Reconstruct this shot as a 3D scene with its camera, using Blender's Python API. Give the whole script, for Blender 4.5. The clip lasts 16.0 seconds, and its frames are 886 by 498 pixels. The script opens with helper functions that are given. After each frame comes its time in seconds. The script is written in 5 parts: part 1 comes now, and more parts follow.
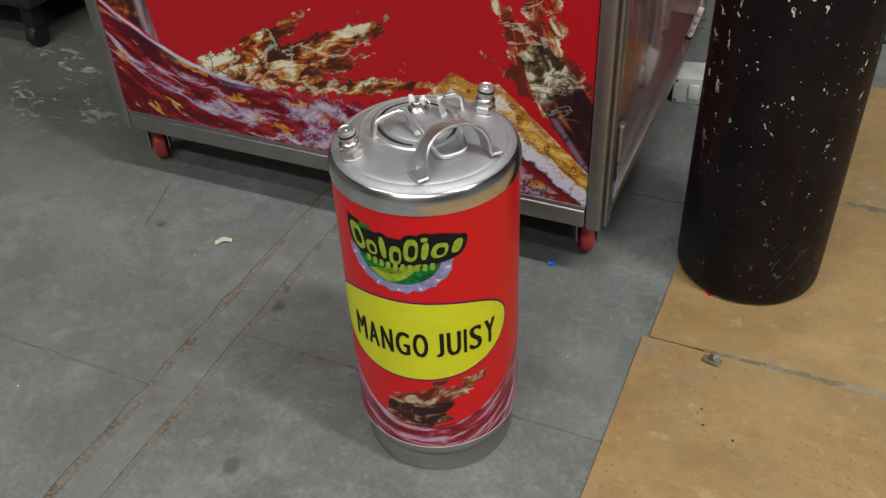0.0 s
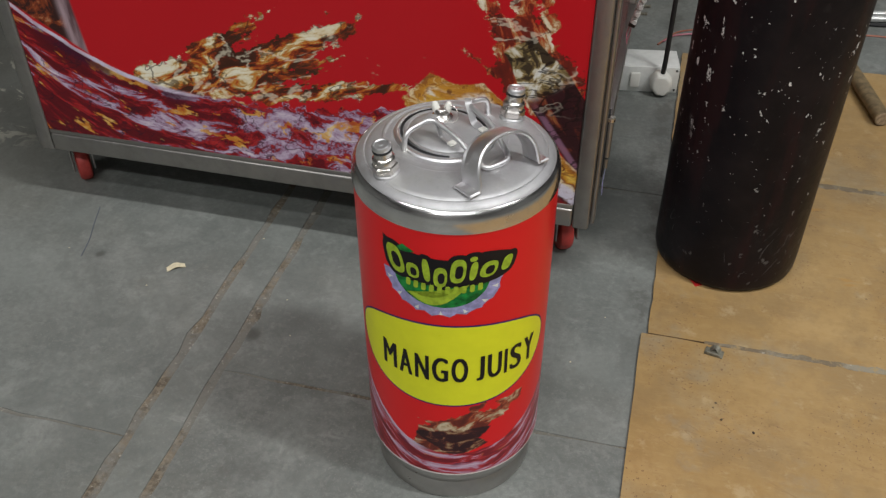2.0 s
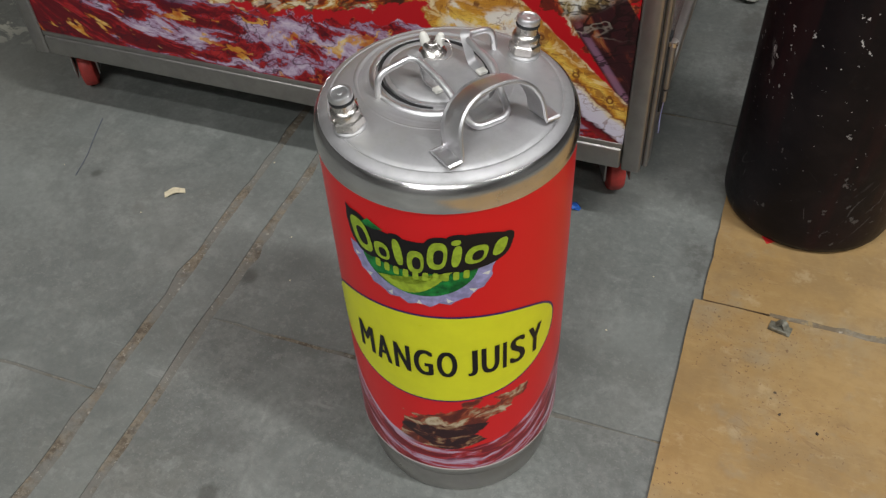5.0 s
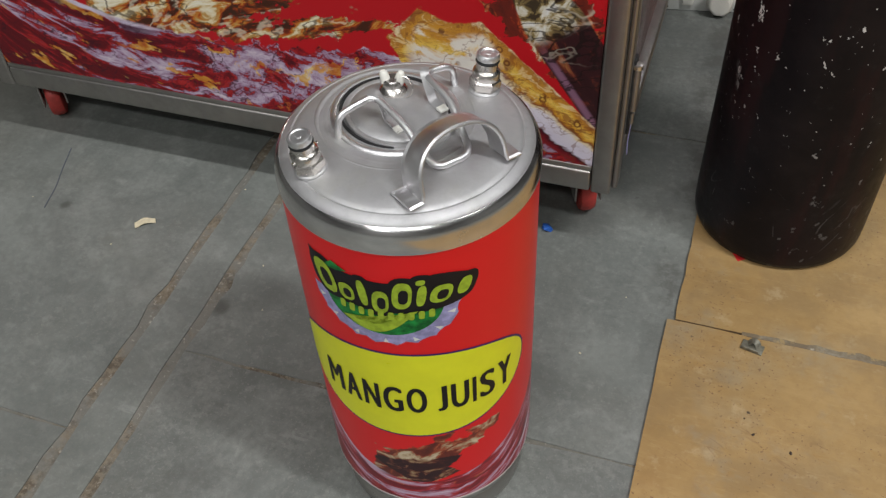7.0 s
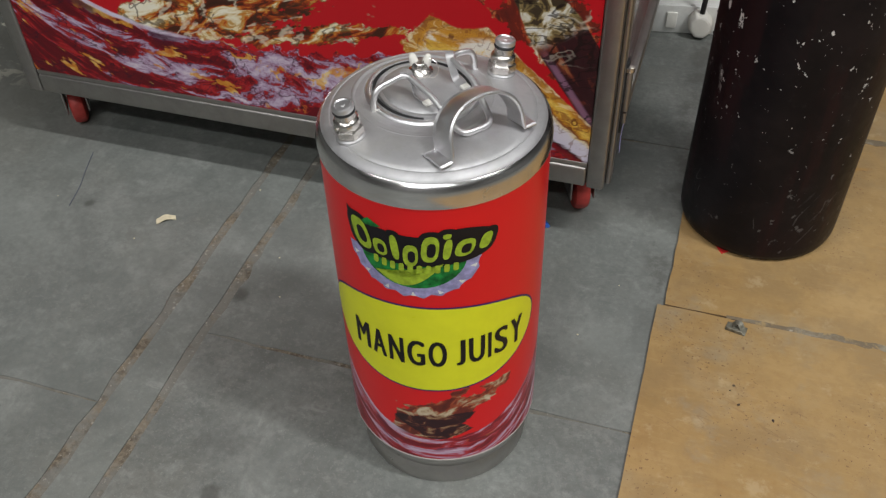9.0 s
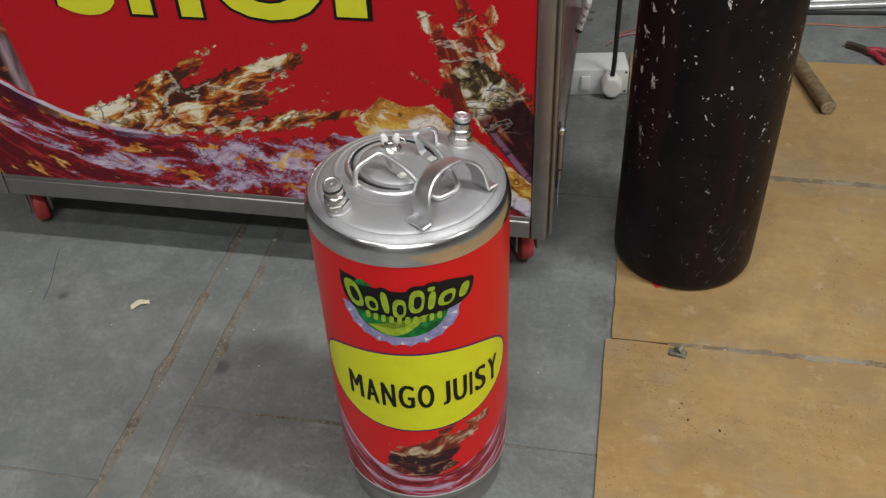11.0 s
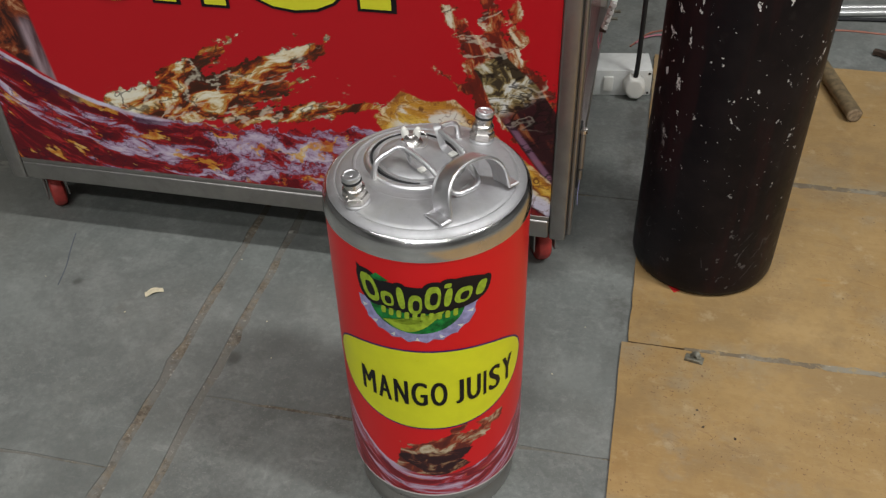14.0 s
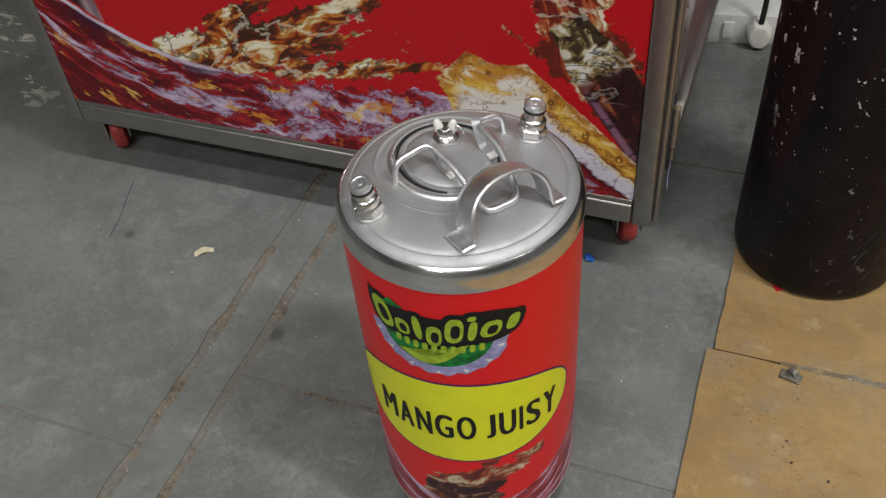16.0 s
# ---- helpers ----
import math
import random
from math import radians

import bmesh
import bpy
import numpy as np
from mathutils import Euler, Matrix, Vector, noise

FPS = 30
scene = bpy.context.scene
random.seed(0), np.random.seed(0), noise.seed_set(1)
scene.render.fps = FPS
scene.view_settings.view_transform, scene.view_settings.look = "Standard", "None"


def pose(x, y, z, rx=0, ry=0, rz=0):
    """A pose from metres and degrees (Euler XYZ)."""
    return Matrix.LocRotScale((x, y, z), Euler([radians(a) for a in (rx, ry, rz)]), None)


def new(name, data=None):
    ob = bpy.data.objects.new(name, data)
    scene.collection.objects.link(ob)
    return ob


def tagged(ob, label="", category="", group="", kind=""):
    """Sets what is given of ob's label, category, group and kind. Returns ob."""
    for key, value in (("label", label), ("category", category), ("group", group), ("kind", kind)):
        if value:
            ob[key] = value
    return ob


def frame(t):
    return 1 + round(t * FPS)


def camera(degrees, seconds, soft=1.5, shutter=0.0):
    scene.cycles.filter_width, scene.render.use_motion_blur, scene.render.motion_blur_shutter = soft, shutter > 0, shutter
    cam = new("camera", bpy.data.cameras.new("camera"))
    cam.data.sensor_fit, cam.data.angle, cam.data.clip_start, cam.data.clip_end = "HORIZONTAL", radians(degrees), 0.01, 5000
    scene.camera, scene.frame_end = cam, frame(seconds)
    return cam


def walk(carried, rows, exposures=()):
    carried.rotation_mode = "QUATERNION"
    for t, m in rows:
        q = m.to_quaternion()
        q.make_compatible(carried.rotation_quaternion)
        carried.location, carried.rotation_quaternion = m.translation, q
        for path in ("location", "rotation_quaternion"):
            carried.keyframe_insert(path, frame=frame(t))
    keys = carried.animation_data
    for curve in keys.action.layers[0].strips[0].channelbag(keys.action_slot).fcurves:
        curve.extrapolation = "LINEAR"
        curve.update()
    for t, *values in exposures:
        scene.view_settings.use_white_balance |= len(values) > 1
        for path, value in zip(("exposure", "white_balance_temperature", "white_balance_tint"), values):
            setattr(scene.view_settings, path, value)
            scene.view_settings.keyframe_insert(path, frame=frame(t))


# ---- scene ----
cam = camera(51.6, 16.0, soft=1.35)
METRES, EYE, TILT, LEAN, TURN = 1.10, 1.0, 0.0, 0.0, 25.4
ROWS = [
    (0.0, 0.0, 0.0, 0.0, -1.75, -38.44, 2.21),
    (0.5, -0.0215, 0.0118, 0.0068, -4.65, -38.67, 2.52),
    (1.0, -0.0821, 0.0491, 0.0144, -9.08, -38.19, 2.17),
    (1.5, -0.1337, 0.0708, -0.0131, -11.92, -39.4, 0.32),
    (2.0, -0.166, 0.0899, -0.0188, -11.12, -39.23, 0.08),
    (2.5, -0.1728, 0.1009, -0.0107, -11.65, -38.67, 0.09),
    (3.0, -0.1754, 0.1036, -0.0172, -11.52, -38.97, -0.24),
    (3.5, -0.1625, 0.1239, -0.0246, -9.02, -39.33, -0.09),
    (4.0, -0.1097, 0.1901, -0.0493, -7.43, -43.66, 1.95),
    (4.5, -0.0657, 0.2396, -0.0724, -5.56, -44.9, 1.53),
    (5.0, -0.0511, 0.2563, -0.0805, -5.31, -46.43, 2.16),
    (5.2, -0.0476, 0.2637, -0.0769, -5.58, -45.99, 1.97),
    (7.3, -0.0305, 0.2716, -0.0659, -7.15, -46.18, 2.37),
    (7.5, -0.0275, 0.2652, -0.0677, -7.29, -46.2, 2.09),
    (8.0, -0.0323, 0.2433, -0.0646, -6.75, -45.46, 1.79),
    (10.3, -0.1501, 0.0907, -0.0299, -12.81, -42.10, 0.48),
    (10.5, -0.152, 0.0866, -0.0226, -13.83, -42.31, 0.55),
    (11.0, -0.1491, 0.0962, 0.0115, -14.98, -39.45, 1.99),
    (11.5, -0.1554, 0.0852, -0.0003, -12.5, -39.5, 0.29),
    (12.0, -0.1538, 0.0979, 0.0024, -14.27, -38.54, 0.18),
    (12.5, -0.1536, 0.0997, 0.0049, -15.27, -38.29, 0.26),
    (13.0, -0.1554, 0.0869, -0.0044, -14.6, -39.81, 0.2),
    (13.5, -0.1505, 0.089, -0.0033, -14.73, -39.89, 0.28),
    (14.0, -0.1508, 0.1048, 0.0032, -13.16, -39.53, 1.18),
    (14.5, -0.1211, 0.1479, 0.0118, -10.59, -39.48, 2.32),
    (15.0, -0.0749, 0.2016, 0.008, -7.49, -40.12, 2.79),
    (15.5, -0.051, 0.2395, -0.0023, -6.36, -41.89, 3.46),
    (16.0, -0.0432, 0.2539, -0.0215, -5.22, -44.96, 4.06),
]
walk(cam, [(t, pose(0, 0, EYE, TILT, LEAN, TURN) @ pose(METRES * x, METRES * y, METRES * z, 90 + pitch, roll, yaw)) for t, x, y, z, yaw, pitch, roll in ROWS],
     exposures=[(0.0, -0.02), (12.0, -0.02), (14.0, -0.06), (15.0, -0.11), (16.0, -0.11)])

# ---- light of the hall: rows of ceiling tubes that run along x ----
world = bpy.data.worlds.new("world")
scene.world = world
world.use_nodes = True
world.node_tree.nodes["Background"].inputs["Color"].default_value = (0.9, 0.95, 1.0, 1)
world.node_tree.nodes["Background"].inputs["Strength"].default_value = 0.05
TUBES = [(2.0, 0.25, 118), (0.1, 0.25, 34),
         (-2.2, -1.2, 44), (-0.6, -2.5, 56), (1.0, -2.5, 48),
         (-0.6, -4.6, 40), (0.6, 4.6, 16)]
for tx, ty, power in TUBES:
    lamp = bpy.data.lights.new("tube_light", "AREA")
    lamp.shape, lamp.size, lamp.size_y, lamp.energy = "RECTANGLE", 1.5, 0.16, power
    lamp.color = (0.985, 1.0, 1.0)
    new("tube_light", lamp).matrix_world = pose(tx, ty, 3.9)


# ---- node helpers ----
class Sig:
    """A value in a node tree; arithmetic on it adds math nodes."""

    def __init__(self, tree, socket):
        self.tree, self.socket = tree, socket

    def op(self, kind, *others):
        n = self.tree.nodes.new("ShaderNodeMath")
        n.operation = kind
        for i, v in enumerate((self, *others)):
            if isinstance(v, Sig):
                self.tree.links.new(v.socket, n.inputs[i])
            else:
                n.inputs[i].default_value = v
        return Sig(self.tree, n.outputs[0])

    def __add__(self, o): return self.op("ADD", o)
    def __radd__(self, o): return self.op("ADD", o)
    def __sub__(self, o): return self.op("SUBTRACT", o)
    def __mul__(self, o): return self.op("MULTIPLY", o)
    def __rmul__(self, o): return self.op("MULTIPLY", o)
    def __truediv__(self, o): return self.op("DIVIDE", o)
    def __rsub__(self, o): return (self * -1.0) + o
    def absolute(self): return self.op("ABSOLUTE")
    def low(self, o): return self.op("MINIMUM", o)
    def high(self, o): return self.op("MAXIMUM", o)
    def power(self, o): return self.op("POWER", o)

    def step(self, a, b):
        """0 below a, 1 above b, smooth between (a may exceed b)."""
        n = self.tree.nodes.new("ShaderNodeMapRange")
        n.interpolation_type = "SMOOTHSTEP"
        flip = a > b
        self.tree.links.new(self.socket, n.inputs["Value"])
        n.inputs["From Min"].default_value, n.inputs["From Max"].default_value = (b, a) if flip else (a, b)
        n.inputs["To Min"].default_value, n.inputs["To Max"].default_value = (1, 0) if flip else (0, 1)
        return Sig(self.tree, n.outputs["Result"])


class Mat:
    """A principled material with short calls for its nodes."""

    def __init__(self, name, rough=0.5, metal=0.0, spec=0.5):
        self.m = bpy.data.materials.new(name)
        self.m.use_nodes = True
        self.t = self.m.node_tree
        self.b = self.t.nodes["Principled BSDF"]
        self.b.inputs["Roughness"].default_value = rough
        self.b.inputs["Metallic"].default_value = metal
        self.b.inputs["Specular IOR Level"].default_value = spec
        self.c = self.t.nodes.new("ShaderNodeTexCoord").outputs["Object"]

    def xyz(self, coord=None):
        n = self.t.nodes.new("ShaderNodeSeparateXYZ")
        self.t.links.new(coord or self.c, n.inputs[0])
        return [Sig(self.t, o) for o in n.outputs]

    def comb(self, *v):
        n = self.t.nodes.new("ShaderNodeCombineXYZ")
        for i, s in enumerate(v):
            if isinstance(s, Sig):
                self.t.links.new(s.socket, n.inputs[i])
            else:
                n.inputs[i].default_value = s
        return n.outputs[0]

    def noise(self, scale, detail=3.0, rough=0.5, coord=None, warp=0.0):
        n = self.t.nodes.new("ShaderNodeTexNoise")
        self.t.links.new(coord or self.c, n.inputs["Vector"])
        n.inputs["Scale"].default_value, n.inputs["Detail"].default_value = scale, detail
        n.inputs["Roughness"].default_value, n.inputs["Distortion"].default_value = rough, warp
        return Sig(self.t, n.outputs["Fac"])

    def cells(self, scale, coord=None, feature="F1", rand=1.0):
        n = self.t.nodes.new("ShaderNodeTexVoronoi")
        n.feature = feature
        self.t.links.new(coord or self.c, n.inputs["Vector"])
        n.inputs["Scale"].default_value, n.inputs["Randomness"].default_value = scale, rand
        return Sig(self.t, n.outputs["Distance"])

    def rnd(self):
        return Sig(self.t, self.t.nodes.new("ShaderNodeObjectInfo").outputs["Random"])

    def ramp(self, fac, stops, kind="LINEAR"):
        n = self.t.nodes.new("ShaderNodeValToRGB")
        n.color_ramp.interpolation = kind
        self.t.links.new(fac.socket, n.inputs[0])
        e = n.color_ramp.elements
        while len(e) < len(stops):
            e.new(0.5)
        for el, (p, col) in zip(e, stops):
            el.position = p
            el.color = (*col, 1) if isinstance(col, tuple) else (col, col, col, 1)
        return n.outputs[0]

    def curve(self, x, x0, x1, stops):
        """A value that follows the stops (x, value in 0..1) along x."""
        f = (x - x0) / (x1 - x0)
        out = self.ramp(f, [((p - x0) / (x1 - x0), v) for p, v in stops])
        n = self.t.nodes.new("ShaderNodeSeparateColor")
        self.t.links.new(out, n.inputs[0])
        return Sig(self.t, n.outputs[0])

    def mix(self, fac, a, b, blend="MIX"):
        n = self.t.nodes.new("ShaderNodeMix")
        n.data_type, n.blend_type = "RGBA", blend
        for i, v in ((0, fac), (6, a), (7, b)):
            if isinstance(v, Sig):
                self.t.links.new(v.socket, n.inputs[i])
            elif isinstance(v, bpy.types.NodeSocket):
                self.t.links.new(v, n.inputs[i])
            else:
                n.inputs[i].default_value = (*v, 1) if isinstance(v, tuple) else v
        return n.outputs[2]

    def colour(self, c):
        if isinstance(c, tuple):
            self.b.inputs["Base Color"].default_value = (*c, 1)
        else:
            self.t.links.new(c, self.b.inputs["Base Color"])
        return self

    def rough(self, s):
        self.t.links.new(s.socket, self.b.inputs["Roughness"])
        return self

    def metal(self, s):
        self.t.links.new(s.socket, self.b.inputs["Metallic"])
        return self

    def bump(self, h, dist=0.001, strength=0.5):
        n = self.t.nodes.new("ShaderNodeBump")
        n.inputs["Strength"].default_value, n.inputs["Distance"].default_value = strength, dist
        self.t.links.new(h.socket, n.inputs["Height"])
        self.t.links.new(n.outputs[0], self.b.inputs["Normal"])
        return self


def plain(name, col, rough=0.5, metal=0.0, vary=0.25, scale=40, spec=0.5):
    """A paint or plastic with slight tone variation and fine relief."""
    k = Mat(name, rough, metal, spec)
    n = k.noise(scale, 4, 0.6)
    dark = tuple(c * (1 - vary) for c in col)
    k.colour(k.mix(n.step(0.3, 0.7), dark, col))
    k.rough(n * 0.25 + (rough - 0.12))
    return k.m


# ---- materials ----
def floor_material():
    k = Mat("grey_stone", 0.6)
    big, mid, fine = k.noise(1.7, 4, 0.6), k.noise(9, 5, 0.65), k.noise(130, 3, 0.6)
    c = k.mix(big.step(0.3, 0.7), (0.112, 0.120, 0.112), (0.203, 0.212, 0.197))
    c = k.mix(mid.step(0.35, 0.75) * 0.55, c, (0.26, 0.265, 0.245))
    c = k.mix(k.noise(4.2, 5, 0.7).step(0.53, 0.70) * 0.6, c, (0.085, 0.090, 0.085))
    c = k.mix(k.noise(14, 5, 0.7).step(0.60, 0.72) * 0.45, c, (0.12, 0.105, 0.085))
    c = k.mix(fine.step(0.3, 0.7) * 0.5, c, (0.10, 0.102, 0.097))
    c = k.mix(k.noise(3.1, 5, 0.65).step(0.45, 0.70) * 0.45, c, (0.175, 0.165, 0.138))
    c = k.mix(k.noise(260, 2, 0.5).step(0.56, 0.70) * 0.35, c, (0.31, 0.31, 0.29))
    c = k.mix(k.noise(48, 4, 0.7).step(0.52, 0.66) * 0.4, c, (0.27, 0.275, 0.255))
    c = k.mix(k.noise(6.5, 7, 0.72).step(0.50, 0.66) * 0.5, c, (0.265, 0.268, 0.250))
    c = k.mix(k.noise(8.5, 6, 0.70, k.comb(k.xyz()[0], k.xyz()[1], 5.0)).step(0.54, 0.70) * 0.55, c, (0.085, 0.086, 0.080))
    c = k.mix(k.noise(24, 5, 0.7, k.comb(k.xyz()[0], k.xyz()[1], 2.0)).step(0.66, 0.73) * 0.55, c, (0.062, 0.058, 0.050))
    c = k.mix(k.noise(90, 5, 0.75).step(0.44, 0.66) * 0.38, c, (0.095, 0.098, 0.090))
    c = k.mix(k.noise(2.3, 6, 0.70, k.comb(k.xyz()[0], k.xyz()[1], 13.0)).step(0.50, 0.66) * 0.45, c, (0.245, 0.258, 0.240))
    c = k.mix(k.rnd() * 0.3, c, (0.20, 0.215, 0.2))
    c = k.mix(k.noise(5.2, 7, 0.74, k.comb(k.xyz()[0], k.xyz()[1], 31.0), 0.4).step(0.50, 0.62) * 0.38, c, (0.105, 0.112, 0.104))
    c = k.mix(k.noise(11, 7, 0.74, k.comb(k.xyz()[0], k.xyz()[1], 37.0), 0.4).step(0.54, 0.66) * 0.35, c, (0.29, 0.30, 0.28))
    scratch = k.noise(7, 4, 0.6, k.comb(k.xyz()[0] * 1.0 + k.xyz()[1] * 0.6, k.xyz()[1] * 6.0, 0.0))
    c = k.mix(scratch.step(0.66, 0.74) * 0.3, c, (0.33, 0.33, 0.31))
    x, y, _ = k.xyz()
    # dirt that has gathered along the edge of the sheets
    grime = (x + 0.172).absolute().step(0.030, 0.008) * y.step(0.95, 1.08) * k.noise(20, 5, 0.7).step(0.42, 0.60)
    # pale smears of dried paint on the far left of the cabinet
    zone = ((x + 1.62).absolute()).step(0.30, 0.10) * ((y - 1.42).absolute()).step(0.26, 0.06)
    smear = k.noise(11, 6, 0.68, k.comb(x * 0.9 - y * 0.5, y * 1.7 + x * 0.45, 0.0), 0.9).step(0.56, 0.60)
    # browner, darker floor far left: dirt tint with the shade there painted in
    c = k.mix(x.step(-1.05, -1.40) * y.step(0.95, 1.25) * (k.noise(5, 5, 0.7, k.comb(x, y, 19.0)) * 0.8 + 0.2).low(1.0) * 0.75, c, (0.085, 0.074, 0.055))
    c = k.mix(grime * 0.55, c, (0.07, 0.066, 0.058))
    c = k.mix(smear * zone * 0.9, c, (0.47, 0.45, 0.37))
    # dark oily spots beside the joint
    for sx, sy, r in ((-0.735, 0.905, 0.020), (-1.06, 1.02, 0.012), (-0.62, 0.60, 0.016)):
        d = ((x - sx) * (x - sx) + (y - sy) * (y - sy)).power(0.5) + (mid - 0.5) * 0.03
        c = k.mix(d.step(r, r * 0.35) * 0.6, c, (0.05, 0.048, 0.042))
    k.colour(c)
    k.rough(mid * 0.35 + 0.36)
    k.bump(mid * 0.6 + fine * 0.4, 0.0014, 0.6)
    return k.m


def joint_material():
    k = Mat("joint_mortar", 0.9)
    n = k.noise(26, 5, 0.7)
    grit = k.noise(120, 5, 0.75)
    c = k.mix(n.step(0.35, 0.7), (0.085, 0.066, 0.046), (0.19, 0.155, 0.112))
    c = k.mix(grit.step(0.46, 0.60) * 0.6, c, (0.24, 0.205, 0.155))
    c = k.mix(k.noise(9, 5, 0.7).step(0.41, 0.53) * 0.80, c, (0.165, 0.162, 0.146))
    c = k.mix(k.noise(170, 3, 0.6).step(0.62, 0.68) * 0.6, c, (0.36, 0.33, 0.28))
    c = k.mix(k.noise(13, 4, 0.7).step(0.64, 0.69), c, (0.42, 0.40, 0.35))
    k.colour(c).bump(n, 0.003, 0.9)
    return k.m


def ply_material():
    k = Mat("plywood_face", 0.55)
    x, y, z = k.xyz()
    grain = k.noise(6, 6, 0.65, k.comb(x * 1.0, y * 9.0, k.rnd() * 20.0))
    big, mid = k.noise(2.6, 4, 0.6), k.noise(12, 5, 0.65)
    c = k.mix(big.step(0.3, 0.7), (0.315, 0.193, 0.072), (0.40, 0.258, 0.106))
    c = k.mix(grain.step(0.4, 0.7) * 0.18, c, (0.47, 0.325, 0.155))
    c = k.mix(mid.step(0.54, 0.72) * 0.6, c, (0.28, 0.16, 0.055))
    c = k.mix(k.noise(3.7, 5, 0.65).step(0.50, 0.64) * 0.5, c, (0.275, 0.23, 0.155))
    c = k.mix(k.noise(5.5, 5, 0.65).step(0.47, 0.60) * 0.55, c, (0.245, 0.16, 0.075))
    c = k.mix(k.noise(7.5, 5, 0.7, k.comb(x, y, 9.0)).step(0.58, 0.70) * 0.36, c, (0.27, 0.235, 0.175))
    stain = k.noise(9, 3, 0.55, k.comb(x * 0.6, y * 2.2, 3.0)).step(0.66, 0.71)
    c = k.mix(stain * 0.6, c, (0.38, 0.19, 0.035))
    speck = k.cells(34).step(0.085, 0.05) * k.noise(5, 2).step(0.5, 0.6)
    c = k.mix(k.noise(70, 4, 0.7).step(0.42, 0.66) * 0.30, c, (0.26, 0.155, 0.06))
    c = k.mix(k.noise(20, 5, 0.7).step(0.57, 0.70) * 0.45, c, (0.49, 0.37, 0.21))
    c = k.mix(k.noise(30, 5, 0.72, k.comb(x * 0.7 + y * 0.3, y * 1.4, 6.0)).step(0.56, 0.68) * 0.40, c, (0.33, 0.185, 0.055))
    c = k.mix(k.noise(240, 3, 0.6).step(0.62, 0.68) * k.noise(6, 4, 0.6, k.comb(x, y, 12.0)).step(0.46, 0.60) * 0.75, c, (0.13, 0.055, 0.03))
    crack = (k.noise(3.2, 5, 0.6, k.comb(x * 0.6 + y * 1.1, y * 0.5, 27.0)) - 0.5).absolute().step(0.0028, 0.0008) * k.noise(18, 3, 0.6).step(0.46, 0.56)
    c = k.mix(crack * 0.25, c, (0.16, 0.075, 0.035))
    c = k.mix(k.noise(90, 4, 0.7, k.comb(x * 0.4, y * 1.6, 3.0)).step(0.54, 0.66) * 0.14, c, (0.50, 0.36, 0.18))
    c = k.mix(speck * 0.85, c, (0.05, 0.035, 0.03))
    k.colour(c).rough(mid * 0.3 + 0.36).bump(grain * 0.5 + mid * 0.5, 0.0008, 0.4)
    return k.m


def steel_material(name, rough, tone=0.62, brushed=0.0, warm=0.0):
    k = Mat(name, rough, 1.0)
    x, y, z = k.xyz()
    n = k.noise(18, 4, 0.6)
    fine = k.noise(90, 3, 0.6, k.comb(x * 1.0, y * 1.0, z * (1 + brushed)))
    base = (tone, tone * (0.985 - warm * 0.4), tone * (0.995 - warm))
    dull = tuple(v * 0.72 for v in base)
    c = k.mix(n.step(0.35, 0.75) * 0.6, base, dull)
    c = k.mix(k.noise(45, 4, 0.7, k.comb(x * 1.0 + y * 0.8, y * 0.3 - x * 0.2, z)).step(0.50, 0.72) * 0.12, c, tuple(v * 0.8 for v in base))
    # faint violet and straw tints and handling smudges of worn stainless steel
    c = k.mix(k.noise(24, 5, 0.7, k.comb(x, y, z + 4.0)).step(0.50, 0.68) * 0.30, c, (tone * 0.86, tone * 0.80, tone * 0.88))
    c = k.mix(k.noise(31, 5, 0.7, k.comb(x, y, z + 9.0)).step(0.52, 0.68) * 0.25, c, (tone * 0.95, tone * 0.93, tone * 0.84))
    smudge = k.noise(52, 6, 0.72, k.comb(x, y, z + 2.0)).step(0.48, 0.64)
    c = k.mix(smudge * 0.16, c, tuple(v * 0.72 for v in base))
    k.colour(c).rough(n * 0.22 + smudge * 0.07 + (fine * 0.12 + (rough - 0.18))).bump(fine * 0.6 + n * 0.4, 0.0002, 0.10)
    return k.m


